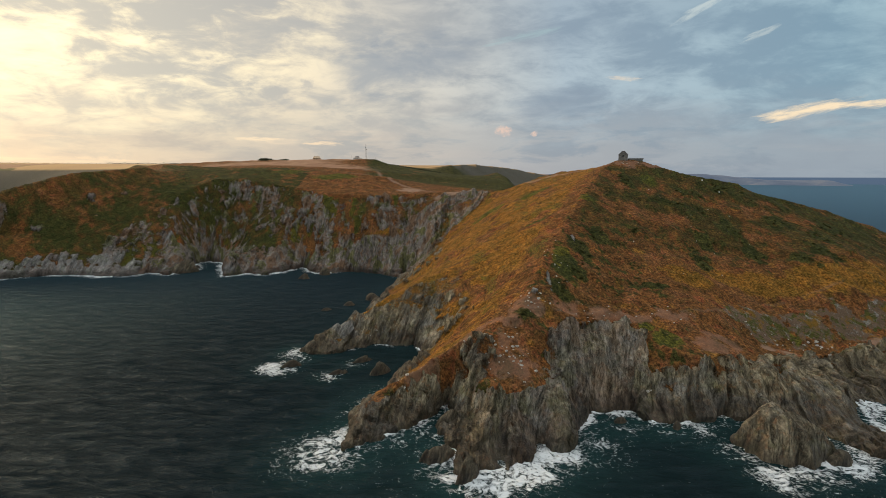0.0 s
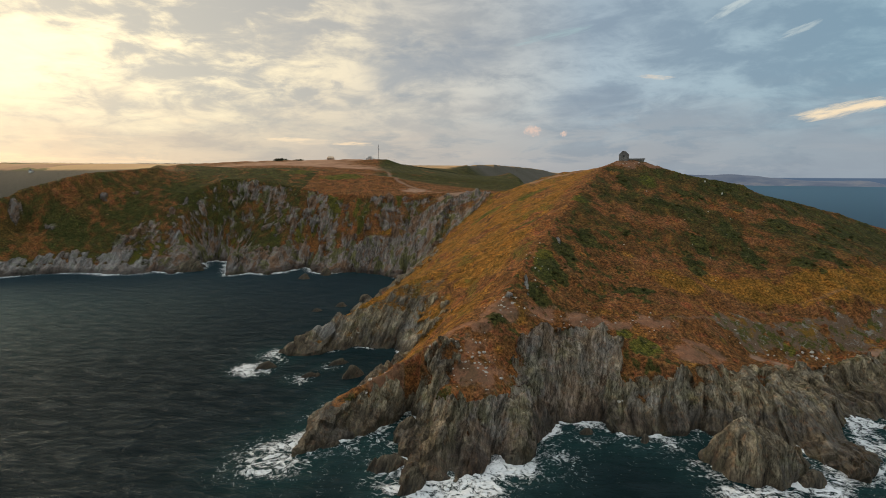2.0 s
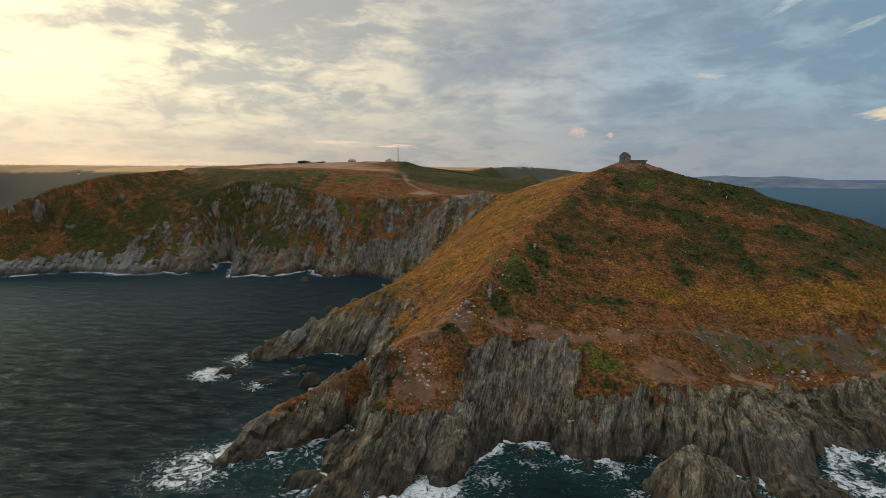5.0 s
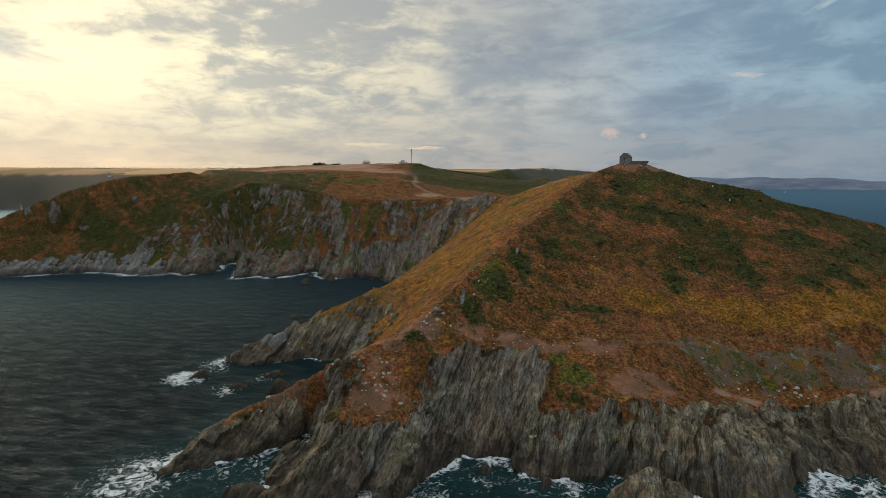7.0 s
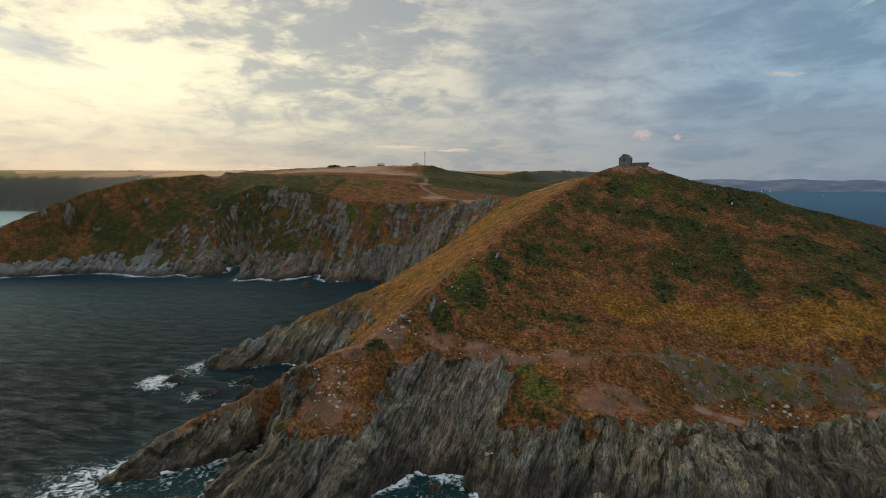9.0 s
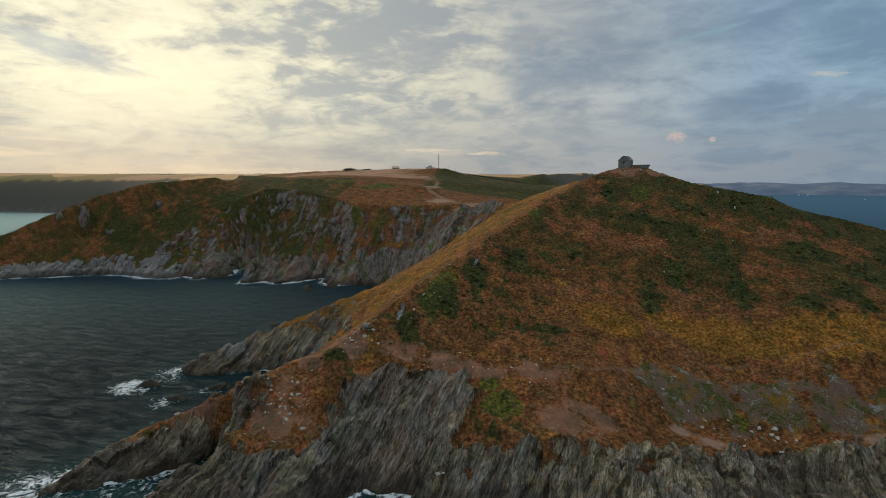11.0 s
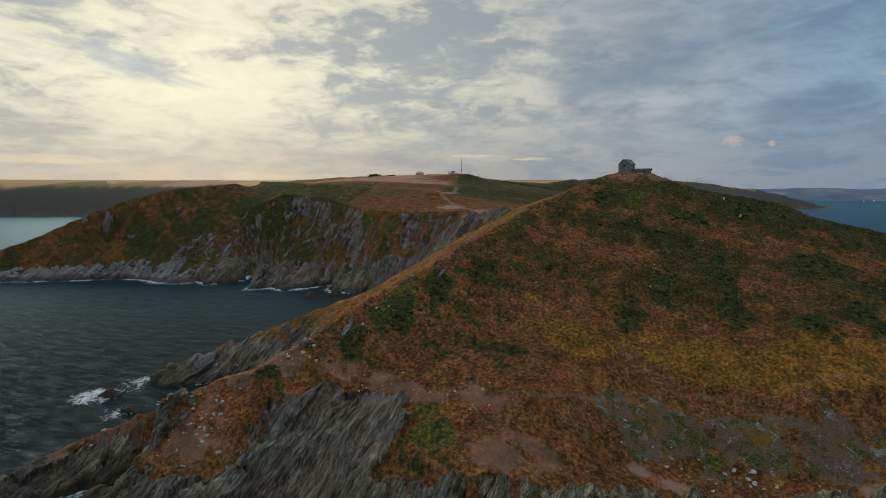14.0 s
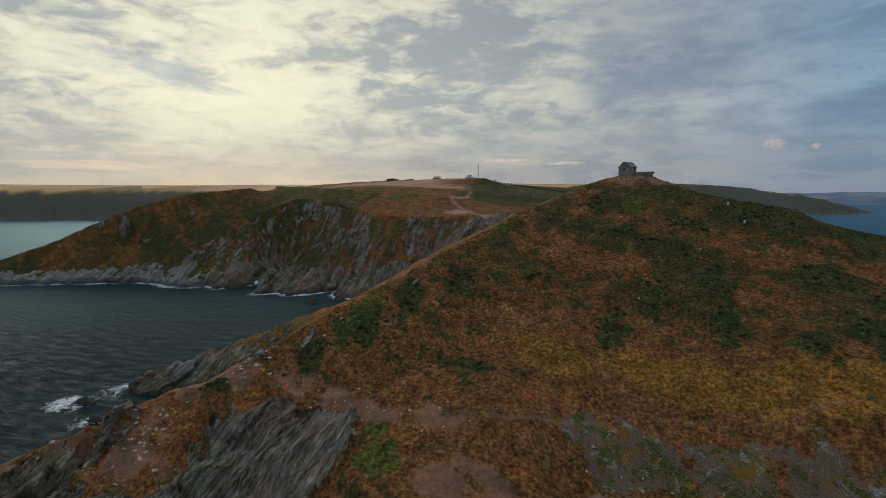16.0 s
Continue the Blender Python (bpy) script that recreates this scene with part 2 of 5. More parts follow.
def inside(px, py, poly):
    odd = np.zeros(np.shape(px), bool)
    for (x0, y0), (x1, y1) in zip(poly, poly[1:] + poly[:1]):
        if y0 != y1:
            odd ^= ((y0 > py) != (y1 > py)) & (px < x0 + (py - y0) * (x1 - x0) / (y1 - y0))
    return odd


def distance(px, py, line):
    """Metres from points to a line of the plan."""
    best = np.full(np.shape(px), 1e9)
    for (x0, y0, *_), (x1, y1, *_) in zip(line, line[1:]):
        dx, dy = x1 - x0, y1 - y0
        k = np.clip(((px - x0) * dx + (py - y0) * dy) / (dx * dx + dy * dy), 0, 1)
        best = np.minimum(best, (px - x0 - k * dx) ** 2 + (py - y0 - k * dy) ** 2)
    return np.sqrt(best)


class Sheet:
    """A skin stretched over the plan's lines, on a regular grid."""

    def __init__(self, x0, y0, x1, y1, cell, under=None):
        self.x0, self.y0, self.cell = x0, y0, cell
        nx, ny = int((x1 - x0) / cell) + 1, int((y1 - y0) / cell) + 1
        gx, gy = np.meshgrid(x0 + cell * np.arange(nx), y0 + cell * np.arange(ny))
        land = inside(gx, gy, LAND)
        total, count = np.zeros((ny, nx)), np.zeros((ny, nx))
        lines = [[(x, y, 0.0) for x, y in COAST]] + [*RIDGES.values(), *BROWS.values()]
        for line in lines:
            for a, b in zip(line, line[1:]):
                n = max(2, int(math.dist(a[:2], b[:2]) / cell * 2) + 1)
                for k in np.linspace(0, 1, n):
                    i, j = round((a[0] + k * (b[0] - a[0]) - x0) / cell), round((a[1] + k * (b[1] - a[1]) - y0) / cell)
                    if 0 <= i < nx and 0 <= j < ny:
                        total[j, i] += a[2] + k * (b[2] - a[2])
                        count[j, i] += 1
        fixed = count > 0
        h = np.where(fixed, total / np.maximum(count, 1), np.where(land, under(gx, gy) if under else 60.0, -4.0))
        free = land & ~fixed
        # far inland the downs rise slowly from the coast slopes to a plateau
        away = np.hypot(gx, gy)
        plateau = (96 + 0.014 * np.maximum(away - 900, 0)) * (1 - np.exp(-distance(gx, gy, COAST) / 75))
        pull = 0.12 * np.clip((gy + 0.3 * np.abs(gx) - 800) / 150, 0, 1) * np.clip((60 - gx + 0.05 * np.maximum(gy - 900, 0)) / 150, 0, 1)
        for _ in range(240):
            p = np.pad(h, 1, mode="edge")
            h = np.where(free, (1 - pull) * (p[:-2, 1:-1] + p[2:, 1:-1] + p[1:-1, :-2] + p[1:-1, 2:]) / 4 + pull * plateau, h)
        self.h = h

    def __call__(self, px, py):
        ny, nx = self.h.shape
        u, v = np.clip((px - self.x0) / self.cell, 0, nx - 1.001), np.clip((py - self.y0) / self.cell, 0, ny - 1.001)
        i, j = u.astype(int), v.astype(int)
        u, v = u - i, v - j
        h = self.h
        return (h[j, i] * (1 - u) + h[j, i + 1] * u) * (1 - v) + (h[j + 1, i] * (1 - u) + h[j + 1, i + 1] * u) * v


far_land = None
for cell in (160, 80, 40, 20):
    far_land = Sheet(-5400, -200, 2000, 5400, cell, far_land)
near_land = far_land
for cell in (10, 5, 2.5):
    near_land = Sheet(-520, 110, 350, 680, cell, near_land)


def smooth(v, a, b):
    k = np.clip((v - a) / (b - a), 0, 1)
    return k * k * (3 - 2 * k)


rng = np.random.default_rng(7)
TABLE = np.concatenate([rng.permutation(256)] * 3)
GRADS = rng.normal(size=(256, 3))
GRADS /= np.linalg.norm(GRADS, axis=1)[:, None]


def grain(x, y, z=0.0):
    """Gradient noise of three coordinates, about -0.7 to 0.7."""
    x, y, z = np.broadcast_arrays(x, y, np.asarray(z, float))
    xi, yi, zi = np.floor(x).astype(int), np.floor(y).astype(int), np.floor(z).astype(int)
    fx, fy, fz = x - xi, y - yi, z - zi
    wx, wy, wz = (f * f * f * (f * (f * 6 - 15) + 10) for f in (fx, fy, fz))
    out = 0
    for dx in (0, 1):
        for dy in (0, 1):
            for dz in (0, 1):
                g = GRADS[TABLE[TABLE[TABLE[(xi + dx) & 255] + ((yi + dy) & 255)] + ((zi + dz) & 255)]]
                w = (wx if dx else 1 - wx) * (wy if dy else 1 - wy) * (wz if dz else 1 - wz)
                out = out + w * (g[..., 0] * (fx - dx) + g[..., 1] * (fy - dy) + g[..., 2] * (fz - dz))
    return out


def fractal(x, y, z=0.0, octaves=4, gain=0.5):
    out, amp, f = 0, 1.0, 1.0
    for k in range(octaves):
        out = out + amp * grain(x * f + 17.3 * k, y * f - 9.1 * k, np.asarray(z, float) * f)
        amp, f = amp * gain, f * 2.03
    return out


def base_height(x, y):
    """The land's bare form, its coast made ragged."""
    near = smooth(760 - y, 0, 60)
    k = near * smooth(np.hypot(x - 120, y - 371), 20, 60)
    far = (1 - near) * 30
    wx = x + far * grain(x / 190, y / 190, 3.3) + k * (3.2 * grain(x / 13, y / 13, 3.1) + 1.4 * grain(x / 4.5, y / 4.5, 8.2))
    wy = y + far * grain(x / 190, y / 190, 7.7) + k * (3.2 * grain(x / 13, y / 13, 31.7) + 1.4 * grain(x / 4.5, y / 4.5, 14.9))
    fine = near_land(wx, wy)
    edge = np.minimum.reduce([x + 515, 345 - x, y - 112, 675 - y])
    k = smooth(edge, 0, 40)
    return fine * k + far_land(wx, wy) * (1 - k)


# beds of slate stand on edge and lean: s runs across them
BED = Vector((0.94, -0.08, -0.34)).normalized()
BED_V = BED.cross(Vector((0, 1, 0))).normalized()
BED_W = BED.cross(BED_V)


def beds(x, y, z):
    return [x * n.x + y * n.y + z * n.z for n in (BED, BED_V, BED_W)]


def ridged(v):
    return 1 - 2 * np.abs(v) / 0.6


def chance(i, j, k=0):
    """A fixed random number from 0 to 1 for whole numbers."""
    i, j = i.astype(int), j.astype(int)
    return TABLE[TABLE[TABLE[i & 255] + (j & 255)] + k] / 255.0


def rock_relief(x, y, z):
    """Slabs of slate that stand out unevenly, bed by bed."""
    s, v, w = beds(x, y, z)
    wob = grain(x / 14, y / 14, z / 14)
    s = s + 1.3 * wob + np.where(y > 400, 0.24 * z, 0.0)
    big = ridged(grain(s / 10, v / 30, w / 26))
    a, c = s / 4.2 + 0.5 * grain(x / 5, y / 5, z / 5), v / 15 + w / 19
    slab = chance(np.floor(a), np.floor(c + 7 * chance(np.floor(a), np.floor(a) * 0, 3)), 11)
    a2 = s / 1.25 + 0.6 * grain(x / 2.4, y / 2.4, z / 2.4)
    c2 = v / 6 + w / 7
    flake = chance(np.floor(a2), np.floor(c2 + 5 * chance(np.floor(a2), np.floor(a2) * 0, 5)), 29)
    tiny = grain(s / 0.6, v / 1.6 + 20, w / 1.4)
    great = ridged(grain(s / 23, v / 70 + 3, w / 60))
    return 2.0 * great + 2.6 * big + 2.8 * (slab - 0.5) + 0.85 * (flake - 0.5) + 0.2 * tiny + 0.9 * grain(x / 3.8, y / 3.8, z / 3.8)


# patches of the plan: x, y, half width, half length
GORSE = [(138, 289, 5, 9), (127, 270, 5, 10), (156, 300, 7, 12), (160, 281, 5, 12), (183, 276, 7, 8), (197, 283, 6, 10), (130, 317, 20, 4), (56, 236, 9, 9), (77, 270, 10, 8), (31, 202, 4, 4),
         (64, 254, 7, 12), (172, 341, 13, 7), (208, 300, 8, 12), (48, 222, 5, 8), (190, 312, 9, 8), (112, 342, 5, 14), (146, 330, 9, 6), (92, 238, 7, 3), (100, 283, 7, 4), (225, 320, 10, 12)]
GREEN = [(54, 241, 7, 16), (84, 200, 7, 7), (79, 208, 4, 4), (126, 342, 6, 8), (79, 305, 6, 4), (52, 298, 7, 3), (150, 229, 4, 3), (126, 234, 5, 3), (62, 372, 14, 7), (34, 396, 14, 8)]
SOIL = [(101, 199, 11, 6), (70, 213, 16, 4), (108, 206, 8, 5), (119, 363, 12, 7), (136, 361, 10, 5), (24, 182, 9, 9), (22, 200, 10, 6), (6, 194, 10, 7), (-12, 186, 10, 6), (32, 208, 8, 6), (50, 214, 8, 4), (92, 216, 9, 4)]
GOLD = [(150, 257, 34, 9), (190, 262, 30, 12), (112, 250, 14, 7), (225, 270, 25, 14)]
RUST = [(105, 335, 5, 15), (109, 301, 18, 7), (182, 320, 12, 6), (89, 255, 17, 11), (128, 300, 10, 6), (206, 318, 9, 6), (44, 300, 8, 40), (60, 340, 10, 30)]
OUTCROP = [(135, 231, 18, 8), (160, 236, 14, 8), (178, 238, 14, 8), (200, 242, 14, 8)]
PALE_EARTH = [(141, 217, 5, 3), (133, 218, 4, 2.5), (186, 228, 5, 4)]


def spots(x, y, some):
    out = np.zeros(np.shape(x))
    for cx, cy, rx, ry in some:
        out = np.maximum(out, np.exp(-(((x - cx) / rx) ** 2 + ((y - cy) / ry) ** 2)))
    return out


FOOTPATHS = [[(24, 476), (0, 500), (-30, 532), (-53, 558), (-60, 600), (-84, 690), (-108, 752)], [(30, 205), (55, 213), (82, 217), (108, 222), (140, 243), (190, 258)],
             [(24, 476), (52, 456), (84, 420), (106, 392), (116, 376)]]


SCARP = COAST_BAY + [(-26, 455), (20, 478), (-20, 490), (-60, 501), (-98, 508), (-130, 524), (-165, 541), (-195, 549), (-225, 548), (-250, 524), (-268, 498), (-290, 468), (-320, 455), (-360, 428), (-420, 392), (-480, 352)]
FRONT = COAST_HEAD[2:] + [(200, 237), (184, 226), (166, 220.5), (152, 216.5), (132, 208), (121, 200.5), (108, 194), (96, 190.5), (86, 188.5), (76, 189), (72, 189), (74, 194), (76.4, 202), (71, 211), (58, 210), (50, 208.5),
                          (43, 204), (37, 195), (36.5, 188), (35, 179), (31, 173), (22, 171.5), (12, 173.5), (14, 178), (18.5, 183), (17, 188.5), (13, 190), (3, 187.5), (-8, 183), (-20, 177), (-27, 170)]
SPUR = [(-62, 244), (-50, 243), (-38, 251), (-20, 252), (-8, 256), (0, 260), (6, 266), (9, 278), (-1, 283), (-13, 283.5), (-24, 277), (-34, 271), (-46, 262), (-56, 252)]


def land_masks(x, y, z, slope):
    """What grows or lies where: rock, gorse, bare soil, golden grass; stubble field, path, lichen, wet; green grass, heather, outcrop, mauve slate."""
    n1, n2 = fractal(x / 26, y / 26, 5.0), fractal(x / 6.5, y / 6.5, 9.0)
    n5 = fractal(x / 2.6, y / 2.6, 19.0, 3)
    near = smooth(700 - y, 0, 60)
    head = (y < 470) & (x > -70)
    bay = ~head & (y < 640) & (x > -560)
    cove = inside(x + 3 * n2, y + 3 * n1, [(-40, 395), (-46, 470), (26, 481), (38, 458), (30, 440), (0, 425), (-22, 400)])
    n3 = fractal(x / 15 + z / 60, y / 40, z / 45, 3)
    cliff = inside(x + 5 * n2, y + 5 * n1, SCARP) * smooth(-0.10 + 1.1 * n3 + 0.8 * n2 + 0.5 * n5 + 0.5 * smooth(z, 22, 8) + 0.15 * smooth(slope, 0.7, 1.1), -0.35, 0.45)
    steep = smooth(slope + 0.22 * n2 + 0.12 * n1, 0.85, 1.1) * smooth(z, 34, 24)
    rock = np.where(bay, cliff, np.where(y < 640, steep, 0.0))
    rock = np.maximum(rock, cove * (1 - 0.6 * smooth(n3 + n2, 0.1, 0.5)))
    wx, wy = x + 2.8 * n2 + 1.8 * n5, y + 2.8 * n1 + 2.4 * n5
    scarp = inside(wx, wy, FRONT) * (1 - (0.75 - 0.55 * smooth(x, 36, 44) * smooth(x, 80, 72)) * smooth(fractal(x / 5, y / 5, z / 12, 3) + 0.4 * smooth(z, 5, 16), 0.3, 0.6))
    rock = np.maximum(rock * np.where(head & ((y < 238) | (x > 60)), 0.0, 1.0), scarp)
    rock = np.maximum(rock, 0.85 * inside(x + 2 * n2, y + 2 * n1, SPUR) * (1 - 0.55 * smooth(n2 + 0.6 * smooth(z, 6, 24), 0.15, 0.6)))
    rock = np.maximum(rock, smooth(z + 2.5 * n2, 5.5, 3.5) * (slope > 0.1))
    # a band of bare slabs along the crest of the front ridge
    crest = spots(x, y, [(44, 226, 1.6, 9), (62, 262, 1.3, 5), (36, 214, 2, 3)])
    rock = np.maximum(rock, smooth(crest + 0.5 * n5, 0.55, 0.85) * 0.7)
    west = (x < -140) & (y < 660)
    rock = np.maximum(rock, west * 0.75 * smooth(spots(x, y, [(-378, 470, 7, 7), (-392, 456, 5, 5), (-345, 470, 7, 4), (-318, 505, 6, 6), (-300, 520, 5, 5), (-362, 505, 5, 5)]) + 0.8 * n2, 0.5, 0.95))
    outcrop = smooth(spots(x, y, OUTCROP) + 0.7 * n2 + 0.3 * n5, 0.25, 0.8) * (1 - scarp)
    ridge_y, ridge_x = zip(*sorted((p[1], p[0]) for p in RIDGES["front"]))
    off = x - np.interp(y, ridge_y, ridge_x) + 2.5 * n2
    right, left = head * smooth(off, -2, 6), head * smooth(off, 1, -5)
    # gorse in clumps of its own shape; elsewhere in small ragged tufts
    clump = smooth(spots(x, y, GORSE) + 0.75 * n2 + 0.4 * n5, 0.2, 0.8) * head
    tufts = smooth(0.7 * n2 + 0.9 * n5 + 0.35 * n1, 0.02, 0.36) * head * np.where(x > 95, smooth(y, 262, 285), 1.0)
    gorse = np.maximum(clump, 0.72 * tufts * (1 - 0.75 * left))
    n4 = fractal((x * 0.75 + z * 0.9) / 28, (y - 0.4 * x) / 70, 2.5, 4)
    gorse = np.maximum(gorse, 0.8 * smooth(n4 + 0.4 * n2, -0.45, 0.35) * west)
    gorse = np.maximum(gorse, 0.55 * bay * inside(x, y, SCARP) * smooth(fractal(x / 18, y / 40, z / 50 + 4.0, 3) + 0.4 * n2, -0.3, 0.2))
    downs = smooth(y, 560, 610) * smooth(x + 0.12 * (y - 600) + 8 * n2, -96, -70) * (y < 1000)
    gorse = np.maximum(gorse, downs * smooth(n1 + 0.4 * n2, -0.75, -0.1))
    gorse = np.maximum(gorse, smooth(y, 800, 900) * smooth(slope, 0.10, 0.2))
    gorse = np.maximum(gorse, 0.65 * right * smooth(y, 282, 318) * smooth(n1 + 0.8 * n2 + 0.3 * n5 - 0.9 * spots(x, y, RUST) + 0.3 * smooth(x, 150, 185), -0.15, 0.4))
    gorse *= 1 - smooth(17 - np.hypot(x - 119, y - 369) + 6 * n2, 0, 6)
    soil = smooth(spots(x, y, SOIL) + 0.75 * n2 + 0.35 * n5, 0.25, 0.85) * (1 - 0.8 * clump)
    track = np.minimum.reduce([distance(x, y, p) for p in FOOTPATHS])
    path = 0.55 * smooth(track + 1.8 * n2, 3.4, 0.6) * np.where(head & (y < 300), 0.0, 1.0)
    path = np.maximum(path, 0.3 * smooth(track + 0.9 * n2, 0.9, 0.2) * smooth(n1 + n2, -0.3, 0.2))
    path = np.maximum(path, 0.8 * smooth(spots(x, y, [(8, 480, 20, 11), (30, 470, 9, 8), (-30, 520, 14, 14), (-66, 610, 12, 22), (-88, 690, 16, 26)]) + 0.5 * n2, 0.35, 0.8))
    path = np.maximum(path, 0.75 * smooth(spots(x, y, PALE_EARTH) + 0.5 * n5, 0.4, 0.8))
    # left flank: dry grass, its gold raised to carry the low sun's warmth
    gold = np.maximum(left * smooth(off + 8 * n1, -5, -20) * smooth(n1 + 0.8 * n2, -0.6, 0.1), smooth(spots(x, y, GOLD) + 0.4 * n2, 0.25, 0.75) * head)
    down = smooth(y + 0.35 * x, 560, 640)
    field = smooth(n1 * 0.3 + down, 0.6, 0.95) * smooth(slope, 0.20, 0.11) * np.where(y > 880, 1.0, 1 - downs)
    field = np.maximum(field, smooth(z, 86, 91) * (y > 1000) * (x < -200))
    gold = np.maximum(gold, west * smooth(-n4 + 0.4 * n2, 0.1, 0.55) * 0.7)
    gold = np.maximum(gold, 0.5 * smooth(fractal(x / 9, y / 9, 15.0), 0.05, 0.5) * head)
    green = smooth(spots(x, y, GREEN) + 0.4 * n2 + 0.25 * n5, 0.3, 0.7) * head
    green = np.maximum(green, 0.55 * left * smooth(fractal(x / 14, y / 30, 33.0, 3) + 0.3 * n2, 0.1, 0.45))
    green = np.maximum(green, bay * inside(x, y, SCARP) * smooth(fractal(x / 11, y / 40, z / 30 + 9.0, 3) + 0.3 * n2, 0.0, 0.3))
    green = np.maximum(green, 0.5 * west * smooth(n4 + 0.3 * n1, 0.05, 0.3))
    green = np.maximum(green, (y > 540) * (y < 700) * (x > -230) * (x < -60) * smooth(spots(x, y, [(-110, 566, 26, 12), (-160, 585, 24, 9)]) + 0.4 * n2, 0.35, 0.7))
    heather = right * smooth(y, 262, 300) * smooth(0.5 - 0.75 * spots(x, y, RUST) + 0.7 * n1 + 0.5 * n2, 0.0, 0.5)
    heather = np.maximum(heather, 0.7 * right * smooth(n2 + 0.4 * n1, 0.1, 0.5))
    heather = np.maximum(heather, west * smooth(n1 + 0.6 * n2, -0.4, 0.3))
    heather *= 1 - smooth(spots(x, y, GOLD), 0.2, 0.6)
    lichen = smooth(n2 + n1 * 0.6, 0.05, 0.5) * (0.3 + 0.7 * smooth(z, 26, 6) * (x < -230))
    lichen = np.maximum(lichen, 1.3 * smooth(spots(x - 0.25 * z, y, [(-250, 488, 2.0, 12), (-205, 470, 5, 5), (-175, 440, 6, 6)]) + 0.5 * n2, 0.4, 0.9))
    lichen = np.maximum(lichen, 0.8 * smooth(z, 24, 10) * (x < -250) * (y < 520))
    lichen = np.maximum(lichen, 0.9 * smooth(crest, 0.3, 0.6))
    lichen = np.maximum(lichen, smooth(spots(x, y, [(-47, 258, 7, 5)]) + 0.4 * n2, 0.4, 0.7))
    mauve = np.maximum(smooth(y, 380, 440), 0.45 * smooth(x + 4 * n2, 8, 20) * smooth(x + 4 * n2, 78, 70))
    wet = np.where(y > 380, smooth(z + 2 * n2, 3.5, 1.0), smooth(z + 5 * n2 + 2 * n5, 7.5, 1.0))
    return rock, gorse, soil * near, gold, field, path * near, lichen, wet, green, heather, outcrop, mauve


def link_mesh(name, co, faces, material, attrs=(), smooth_faces=True, flat=None):
    me = bpy.data.meshes.new(name)
    k = faces.shape[1]
    me.vertices.add(len(co)), me.loops.add(faces.size), me.polygons.add(len(faces))
    me.vertices.foreach_set("co", np.ascontiguousarray(co, np.float32).ravel())
    me.loops.foreach_set("vertex_index", faces.astype(np.int32).ravel())
    me.polygons.foreach_set("loop_start", np.arange(0, faces.size, k, dtype=np.int32))
    me.update(calc_edges=True)
    if smooth_faces:
        me.polygons.foreach_set("use_smooth", np.ones(len(faces), bool) if flat is None else ~flat)
    for key, data in attrs:
        a = me.attributes.new(key, "FLOAT_COLOR", "POINT")
        a.data.foreach_set("color", np.ascontiguousarray(data, np.float32).ravel())
    me.materials.append(material)
    return new(name, me)


def fan(angles, radii, cx, cy):
    """A round grid: rows by distance, columns by heading (degrees to the left of ahead)."""
    a, r = np.meshgrid(np.radians(angles), radii)
    nr, na = a.shape
    i = np.arange(nr * na).reshape(nr, na)
    quads = np.stack([i[:-1, :-1], i[1:, :-1], i[1:, 1:], i[:-1, 1:]], -1).reshape(-1, 4)
    return cx - r * np.sin(a), cy + r * np.cos(a), quads


# ---- materials ----
def material(name, rough=0.9):
    m = bpy.data.materials.new(name)
    m.use_nodes = True
    t = m.node_tree
    t.nodes.clear()
    b = node(t, "ShaderNodeBsdfPrincipled", {"Roughness": rough})
    t.links.new(b.outputs[0], node(t, "ShaderNodeOutputMaterial").inputs[0])
    return m, t, b


def bump(t, b, height, strength, dist):
    t.links.new(node(t, "ShaderNodeBump", {"Height": height, "Strength": strength, "Distance": dist}).outputs[0], b.inputs["Normal"])


def plain(name, a, c, scale=3.0, rough=0.85, metal=0.0, relief=0.3, dist=0.05):
    """A surface between two colours, mottled at two scales."""
    m, t, b = material(name, rough)
    o = node(t, "ShaderNodeTexCoord").outputs["Object"]
    n = math_node(t, "ADD", math_node(t, "MULTIPLY", noise_node(t, o, scale, 5), 0.6), math_node(t, "MULTIPLY", noise_node(t, o, scale * 6, 3), 0.4))
    t.links.new(mix(t, step_node(t, n, 0.35, 0.65), a, c), b.inputs["Base Color"])
    b.inputs["Metallic"].default_value = metal
    bump(t, b, n, relief, dist)
    return m


